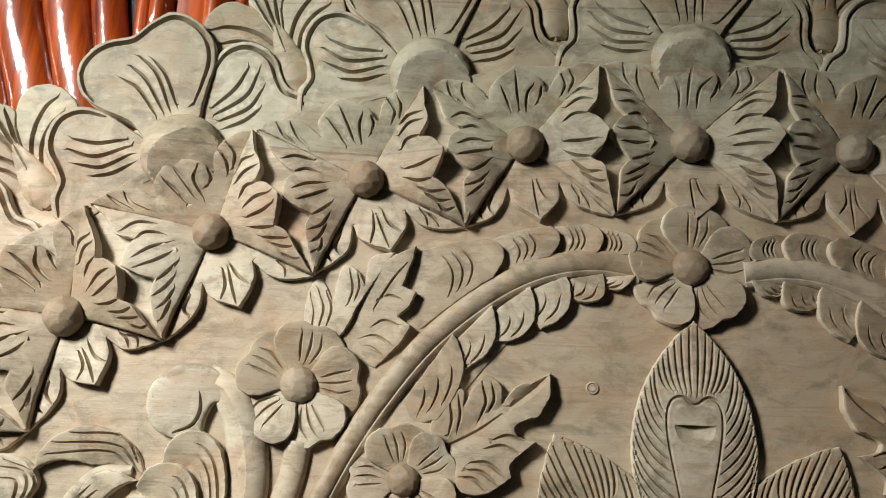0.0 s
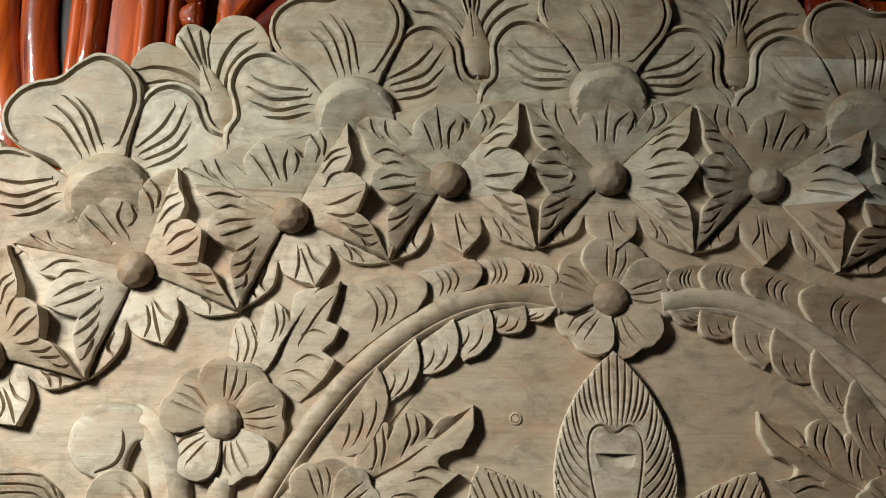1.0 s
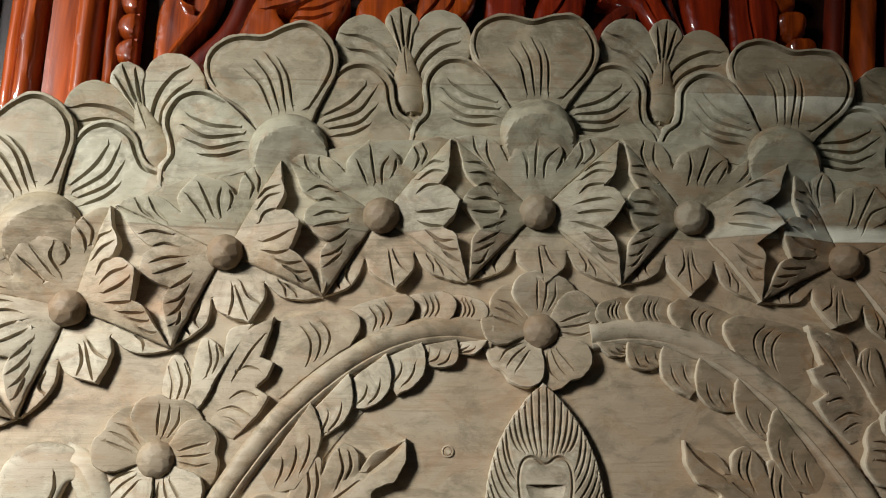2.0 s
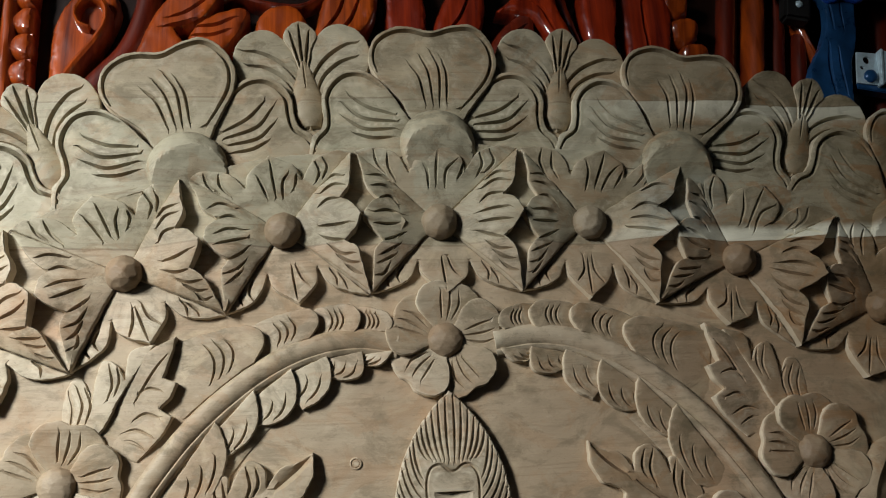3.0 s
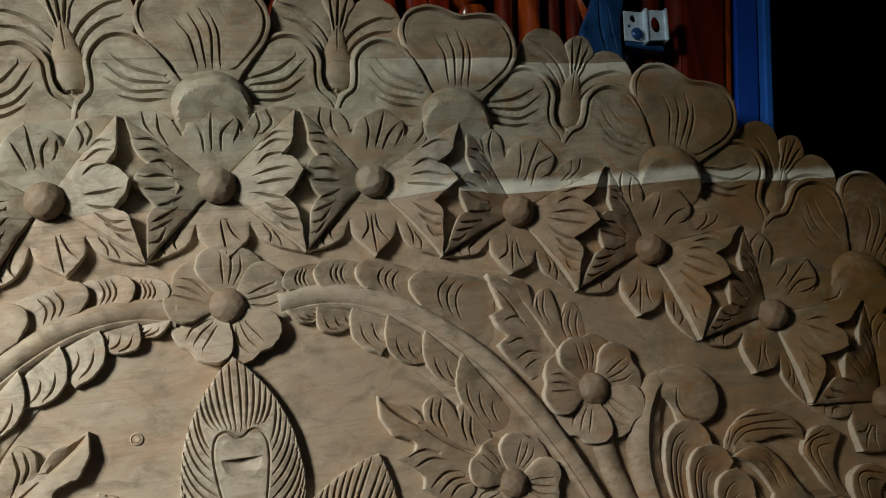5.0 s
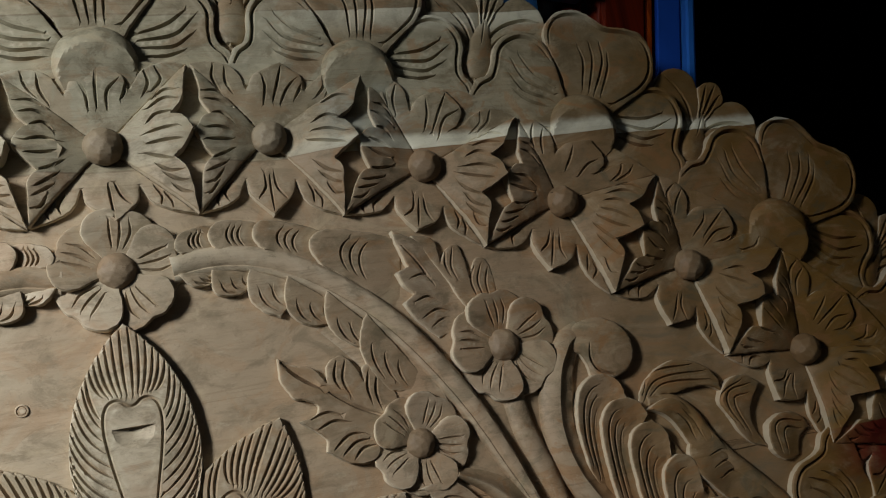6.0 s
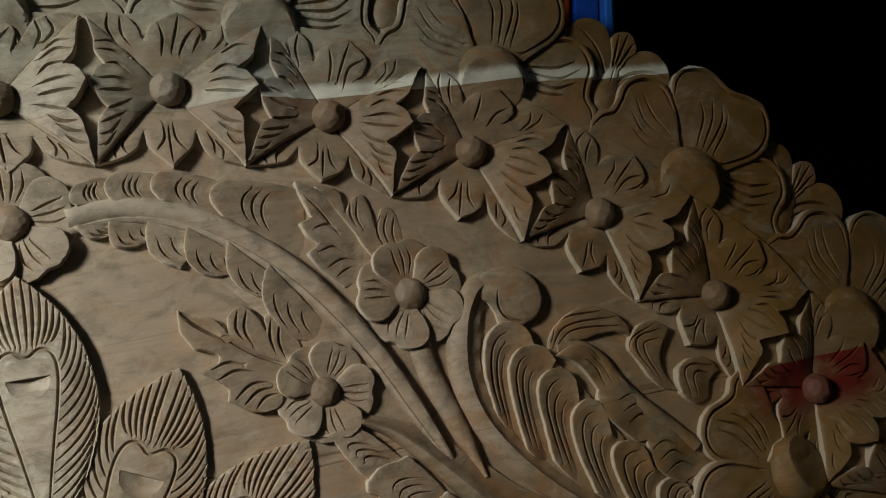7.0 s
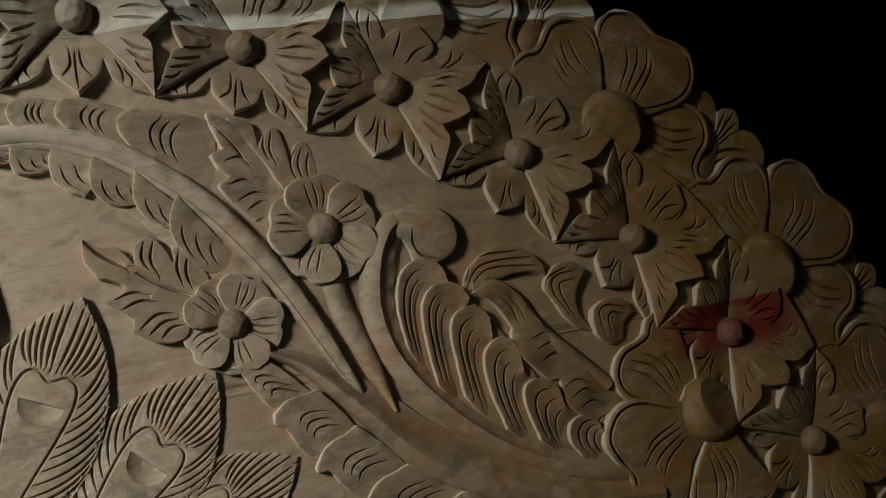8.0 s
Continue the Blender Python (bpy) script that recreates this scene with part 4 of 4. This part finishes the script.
# curled leaves at the head of the stalk and beside it
curl_head = [(391, -264, 1), (397, -244), (411, -231), (431, -224), (453, -230), (468, -243), (471, -256, 1), (459, -250), (444, -249), (429, -251), (413, -251), (401, -258)]
curl_long = [(467, -264), (477, -250), (495, -246), (511, -255, 1), (503, -264), (496, -277), (497, -292), (508, -310, 1), (492, -304), (480, -291), (473, -277)]
curl_short = [(506, -304), (510, -290), (526, -284), (543, -288), (553, -300, 1), (540, -307), (536, -322, 1), (522, -324), (510, -316)]
for ring, cuts, high, low in (
        (curl_head, [((397, -254), (412, -238), (458, -237)), ((402, -252), (418, -242), (462, -245)), ((398, -248), (408, -232), (446, -230))], (440, -228), (430, -256)),
        (curl_long, [((500, -254), (474, -262), (486, -292)), ((496, -262), (481, -266), (492, -296)), ((492, -250), (468, -262), (478, -284))], (472, -262), (500, -290)),
        (curl_short, [((544, -294), (516, -292), (516, -314)), ((540, -300), (524, -298), (523, -316))], (514, -292), (540, -312))):
    board_piece("leaf", carve(curve(ring, True, 1.6), sloped(high, 13, low, 5, 1.0), [stroke(*c, width=2.8, depth=3.4) for c in cuts], base=-2, bevel=1.8, grid=4, wave=0.5, seed=ring[0][0]))

# peacock feathers fanned out below the arch
feather_half = [(0, 0, 1), (12, -12), (26, -31), (37, -55), (42, -82), (41, -106), (33, -132), (21, -158), (10, -188)]
feather_ring = [(-x, z, *c) for x, z, *c in feather_half[1:]][::-1] + feather_half
eye_half = [(0, -58), (9, -53), (16, -56), (19, -68), (17, -88), (11, -118), (5, -150), (1, -176)]
eye_loop = [(-x, z) for x, z in eye_half[1:]][::-1] + eye_half
half_line, eye_line = curve(feather_half, False, 1.0), curve(eye_half, False, 1.0)


shoulder = np.array([(18, -48), (20, -60), (20, -70), (18, -88), (12, -118), (6, -150), (2, -182)], float)


def barbs(rnd):
    lines = []
    for side in (1, -1):
        for k in range(22):
            z_out = -4 - 5.2 * k - 2.1 * max(0, k - 7) + rnd.uniform(-0.6, 0.6)
            x_out = float(np.interp(-z_out, -half_line[:, 1], half_line[:, 0])) - 0.9 - 0.3 * max(0, k - 16)
            z_in = -49 if k < 6 else z_out - 27 - 1.3 * min(k - 6, 8)
            x_in = 2 + 3.1 * k if k < 6 else float(np.interp(-z_in, -shoulder[:, 1], shoulder[:, 0])) + 1.5
            if (x_out > x_in + 5 and z_in > -176) or k < 6:
                lines.append((bezier((side * x_in, z_in), (side * (0.22 * x_in + 0.78 * x_out + 1.0), 0.62 * z_in + 0.38 * z_out), (side * x_out, z_out), 16), 3.3 if k < 7 else 2.7, 4.2))
    return lines


def feather(x, z, turn, size, h, seed):
    rnd = random.Random(seed)
    cuts = barbs(rnd) + [(curve(eye_loop, False, 1.6), 3.0, 3.6), (curve([(-15, -72), (0, -72), (15, -72)], False, 1.2), 0.8, 0.02), *[(curve([(-r, -72.6), (-0.7 * r, -72 - 0.71 * r), (0, -72 - r), (0.7 * r, -72 - 0.71 * r), (r, -72.6)], False, 1.2), 1.2, 0.02) for r in (14, 10.5, 7, 3.5)]]

    def top(p):
        scoop = np.clip(1 - np.hypot(p[:, 0], p[:, 1] + 72) / 14, 0, 1) ** 0.75 * (p[:, 1] < -71.9)
        return h - 0.0019 * p[:, 0] ** 2 - 2.5 * np.clip((-p[:, 1] - 100) / 90, 0, 1) - 10 * scoop

    part("feather", carve(curve(feather_ring, True, 1.8), top, cuts, base=-2, bevel=1.6, grid=4.5, wave=0.3, seed=seed), WOOD, headboard, at=on(x, z, turn, size, deep=0.55))


for x, z, turn, size, h in ((0, -133, 0, 1.02, 16.5), (100, -216, -27, 1.1, 11.5), (184, -286, -45, 1.1, 7.5), (234, -360, -66, 1.05, 5),
                            (-97, -216, 27, 1.1, 11.5), (-178, -286, 45, 1.1, 7.5), (-226, -360, 66, 1.05, 5)):
    feather(x, z, turn, size, h, int(abs(x)) + (3 if x < 0 else 0))

# ---- the finished bed panel behind it, lacquered red-brown ----
bed = tagged(new("lacquered_bed_panel"), "glossy red-brown lacquered bed panel with carved scrolls and ribs", "bed panel")
bed_z = Matrix.Translation((0, 0, TOP))
def plate(points, holes, h, mat, thick=2.0):
    """A steel plate with holes punched through it."""
    bm = bmesh.new()
    rings = [points] + [[(cx + rx * math.cos(a), cz + rz * math.sin(a)) for a in np.linspace(0, 2 * math.pi, 20, endpoint=False)] for cx, cz, rx, rz in holes]
    flatpts, edges = [], []
    for r in rings:
        s = len(flatpts)
        flatpts += [Vector(q) for q in r]
        edges += [(s + i, s + (i + 1) % len(r)) for i in range(len(r))]
    res = geometry.delaunay_2d_cdt(flatpts, edges, [], 1, 1e-4)
    keep = []
    for f in res[2]:
        c = sum((res[0][i] for i in f), Vector((0, 0))) / 3
        if all(((c.x - cx) / rx) ** 2 + ((c.y - cz) / rz) ** 2 > 0.97 for cx, cz, rx, rz in holes):
            keep.append(f)
    vs = [bm.verts.new((q.x / 1000, -h / 1000, q.y / 1000)) for q in res[0]]
    fs = [bm.faces.new([vs[i] for i in f]) for f in keep]
    ext = bmesh.ops.extrude_face_region(bm, geom=fs)["geom"]
    bmesh.ops.translate(bm, vec=(0, thick / 1000, 0), verts=[e for e in ext if isinstance(e, bmesh.types.BMVert)])
    bmesh.ops.recalc_face_normals(bm, faces=bm.faces[:])
    me = bpy.data.meshes.new("plate")
    bm.to_mesh(me)
    bm.free()
    me.materials.append(mat)
    return me


LEAN = flat(544, 1250, -13.8)      # the right side of the panel and the post lean over to the right
part("backing", plate([(-940, -1100), (235, -1100), (660, 500), (-940, 500)], [], -66, RECESS_SHADE, 24), RECESS_SHADE, bed, at=bed_z)
HALF = [(-1.0, 0.1), (-0.92, 0.45), (-0.7, 0.76), (-0.38, 0.95), (0.0, 1.0), (0.38, 0.95), (0.7, 0.76), (0.92, 0.45), (1.0, 0.1)]


def rib(points, width, height, mat=None, name="rib", profile=None, back=66):
    me = sweep(points, [width] * 3 if isinstance(width, (int, float)) else width, height, profile or HALF, base=0, step=8)
    part(name, me, mat or LACQUER, bed, at=bed_z @ Matrix.Translation((0, back / 1000, 0)))


def gloss(name, points, top, cuts=(), mat=None, bevel=7.0):
    me = carve(curve(points, True, 2.5), top, [stroke(*c, width=4.0, depth=4.0) for c in cuts], base=-66, bevel=bevel, grid=5, wave=0.6, seed=points[0][0])
    part(name, me, mat or LACQUER, bed, at=bed_z)


for x, bow, w, h in ((-648, 32, 40, 15), (-604, 30, 42, 16), (-560, 28, 42, 16), (-516, 24, 40, 16), (-478, 16, 30, 18)):
    rib([(x + 2.2 * bow, -80), (x + 1.1 * bow, 40), (x, 140), (x - 4, 220), (x + 0.4 * bow, 330), (x + 2 * bow, 480)], w, h, LACQUER_BROWN)
for x, w, h in ((-446, 14, 10), (-428, 22, 25), (-381, 24, 26), (-359, 16, 20)):
    rib([(x + 2, -60), (x, 100), (x - 1, 220), (x + 2, 480)], w, h, LACQUER_BROWN if w > 20 else LACQUER)
rib([(-403, -60), (-402, 100), (-403, 480)], 26, 17, profile=[(-1, 0.5), (-0.9, 0.9), (0.0, 1.0), (0.9, 0.9), (1, 0.5)])
for i in range(9):
    z = 82 + 25 * i
    gloss("scale", [(-338, z - 12, 1), (-347, z - 13), (-356, z - 6), (-357, z + 4), (-350, z + 11), (-338, z + 12, 1)], lambda p: -46 + 0.25 * (p[:, 0] + 350))
# curling stems and leaves
rib([(-330, 90), (-318, 130), (-303, 160), (-287, 184), (-277, 206), (-281, 224), (-294, 228), (-303, 217), (-300, 203), (-291, 199)], [18, 18, 15, 12, 10, 8, 6], 24, name="scroll_stem")
rib([(-312, 100), (-286, 148), (-262, 178), (-250, 206), (-244, 240), (-248, 300)], [22, 26, 24, 24, 24], 17, name="scroll_stem", mat=LACQUER_DARK)
gloss("scroll", [(-328, 120, 1), (-326, 170), (-322, 214), (-300, 246), (-276, 242), (-268, 216), (-284, 180), (-308, 140)], lambda p: -56 + 0.02 * (p[:, 1] - 120))
gloss("leaf", [(-276, 140, 1), (-252, 172), (-240, 204), (-222, 232), (-194, 262), (-176, 250), (-178, 226), (-194, 202), (-216, 194, 1), (-205, 176), (-204, 140, 1)], lambda p: -38 + 0.06 * (p[:, 0] + 230), [((-222, 205), (-205, 212), (-188, 226)), ((-226, 196), (-210, 200), (-198, 204))])
gloss("leaf", [(-206, 168, 1), (-208, 186), (-198, 206), (-178, 216), (-156, 218), (-158, 200), (-170, 180), (-186, 160, 1)], lambda p: -40 + 0.05 * (p[:, 0] + 180), [((-200, 198), (-184, 200), (-166, 208)), ((-204, 190), (-186, 190), (-170, 196))])
rib([(-190, 222), (-168, 234), (-140, 228), (-110, 226), (-86, 240)], [8, 10, 10, 8], 18, name="scroll_stem", mat=LACQUER_DARK)
gloss("leaf", [(-146, 150, 1), (-145, 216), (-108, 219), (-104, 150, 1)], lambda p: -44 + 0 * p[:, 0])
gloss("leaf", [(-98, 150, 1), (-96, 200), (-84, 240), (-56, 262), (-40, 236), (-46, 206), (-62, 186), (-70, 150, 1)], lambda p: -40 + 0.05 * (p[:, 0] + 70), [((-84, 190), (-66, 206), (-54, 236)), ((-90, 196), (-76, 214), (-66, 244))])
gloss("leaf", [(-32, 140, 1), (-34, 200), (-26, 262), (-2, 256), (4, 200), (-6, 140, 1)], lambda p: -46 + 0.1 * p[:, 0], mat=LACQUER_RED)
gloss("leaf", [(6, 140, 1), (8, 190), (20, 230), (44, 262), (58, 240), (56, 205), (40, 180), (30, 140, 1)], lambda p: -42 + 0.08 * (p[:, 0] - 30), [((24, 200), (36, 215), (46, 240))], LACQUER_RED)
gloss("leaf", [(56, 140, 1), (62, 184), (74, 206), (100, 222), (106, 200), (98, 170), (84, 140, 1)], lambda p: -45 + 0.06 * (p[:, 0] - 80), [((74, 180), (84, 196), (96, 208))], LACQUER_DARK)
gloss("leaf", [(70, 222, 1), (84, 236), (98, 264), (120, 262), (128, 226), (142, 186), (134, 160), (118, 190), (100, 214)], lambda p: -40 + 0.05 * (p[:, 0] - 100), [((92, 238), (110, 226), (124, 196))], LACQUER_RED)
rib([(146, 140), (148, 180), (140, 212), (132, 250), (136, 300)], [12, 16, 14, 8], 18, LACQUER_DARK, "scroll_stem")
gloss("leaf", [(160, 130, 1), (156, 180), (150, 222), (158, 262), (180, 270), (186, 230), (182, 190), (186, 130, 1)], lambda p: -42 + 0.1 * (p[:, 0] - 168), [], LACQUER_RED)
gloss("leaf", [(196, 130, 1), (192, 190), (196, 262), (232, 270), (240, 230), (236, 180), (242, 130, 1)], lambda p: -46 + 0.12 * (p[:, 0] - 216), [((214, 262), (212, 220), (216, 160))], LACQUER_RED)
for i in range(6):
    z, x = 150 + 27 * i, 266 - 7 * i
    gloss("scale", [(x - 14, z - 10, 1), (x - 14, z + 10), (x + 2, z + 15), (x + 13, z + 8), (x + 12, z - 6, 1), (x - 2, z - 14)], lambda p, z=z: -44 + 0.22 * (p[:, 1] - z))
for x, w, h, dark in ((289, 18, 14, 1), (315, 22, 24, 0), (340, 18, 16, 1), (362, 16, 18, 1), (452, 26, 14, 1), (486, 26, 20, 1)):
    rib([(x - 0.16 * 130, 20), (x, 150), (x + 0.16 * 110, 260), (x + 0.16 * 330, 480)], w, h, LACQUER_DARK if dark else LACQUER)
rib([(388, 130), (384, 170), (372, 205), (360, 250)], 14, 20)
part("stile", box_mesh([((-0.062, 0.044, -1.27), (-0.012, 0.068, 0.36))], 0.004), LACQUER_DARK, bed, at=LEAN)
part("bead", box_mesh([((-0.0115, 0.046, -1.27), (-0.004, 0.068, 0.36))], 0.002), LACQUER, bed, at=LEAN)
# plain black bar between and behind the clips
part("crossbar", box_mesh([((0.335, 0.036, TOP + 0.238), (0.525, 0.0435, TOP + 0.30))], 0.003), BLACK, bed)

# the blue frame beside it
frame_post = tagged(new("blue_frame_post"), "upright blue painted frame post standing beside the lacquered panel", "post")
part("post", box_mesh([((0.0, 0.047, -1.28), (0.0295, 0.085, 0.8))], 0.003), BLUE, frame_post, at=LEAN)
part("edge_strip", box_mesh([((0.030, 0.043, -1.28), (0.0455, 0.085, 0.8))], 0.005), BLUE_LIGHT, frame_post, "lighter blue rounded edge strip", LEAN)

# fittings that hang on the lacquered panel
strap = tagged(new("steel_strap"), "dark blue steel strap hanging over the lacquered panel", "strap")
strap_shape = [(381, 330, 1), (380, 262), (379, 240, 1), (386, 226), (384, 204), (374, 180), (362, 160), (356, 136), (358, 90, 1), (396, 90, 1), (398, 130), (404, 165), (413, 190), (416, 214), (420, 232), (431, 240, 1), (431, 330, 1)]
part("blade", carve(curve(strap_shape, True, 2.5), lambda p: -30 + 1.2 * np.cos((p[:, 0] - 392) / 6), [stroke((384, 185), (381, 160), (382, 130), width=4, depth=3), stroke((392, 180), (391, 160), (392, 132), width=3, depth=2), stroke((390, 236), (391, 220), (391, 200), width=3, depth=2), stroke((404, 236), (402, 220), (402, 200), width=3, depth=2)], base=-39.5, bevel=1.5, grid=5, wave=0.1), STRAP, strap, at=bed_z)
part("grip", carve(curve([(379, 236, 1), (378, 262), (378, 330, 1), (433, 330, 1), (432, 262), (432, 236, 1), (420, 228), (404, 231), (390, 227)], True, 2.5), lambda p: -26 + 0 * p[:, 0], base=-29.5, bevel=2, grid=6, wave=0.1), BLUE, strap, "bright blue grip", at=bed_z)
for x0, x1, z0, z1 in ((347, 374, 211, 242), (477, 503, 220, 250)):
    around = flat((x0 + x1) / 2, 1000 * TOP + (z0 + z1) / 2, -9)
    clip = tagged(new("black_clip"), "small black plastic clip on the lacquered panel", "clip", group="black clips on the panel")
    clip.matrix_basis = around @ flat(-(x0 + x1) / 2, -1000 * TOP - (z0 + z1) / 2)
    part("body", box_mesh([((x0 / 1000, 0.030, TOP + z0 / 1000), (x1 / 1000, 0.046, TOP + z1 / 1000))], 0.003), BLACK, clip)
    part("screw", dome(4, 0, 2.5, 40, 3), ZINC, clip, at=flat((x0 + x1) / 2, 1000 * TOP + (z0 + z1) / 2, h=-30))
bracket = tagged(new("bracket"), "zinc-plated steel bed bracket with round holes", "bracket")
turned = flat(428, 1000 * TOP + 160, -9, 0.88)
bracket.matrix_basis = turned @ Matrix.Translation((-0.425, 0, -TOP - 0.158))


part("plate", plate([(402, 137), (402, 174), (426, 176), (426, 138)], [(413, 166, 4.0, 4.5), (408, 156, 2.2, 2.2)], -31, ZINC), ZINC, bracket, at=bed_z)
part("channel", plate([(427, 138), (427, 177), (452, 180), (452, 143)], [(439, 160, 6.2, 10)], -27, ZINC), ZINC, bracket, at=bed_z)
part("lip", box_mesh([((0.4255, 0.0255, TOP + 0.136), (0.429, 0.034, TOP + 0.179)), ((0.450, 0.0235, TOP + 0.141), (0.453, 0.034, TOP + 0.182))], 0.0008), ZINC, bracket)
part("arm", box_mesh([((0.403, 0.033, TOP + 0.132), (0.452, 0.045, TOP + 0.139))], 0.001), STRAP, bracket)
part("bolt", dome(8, 2, 6, 40, 8), STRAP, bracket, at=flat(416, 1000 * TOP + 146, h=-31))
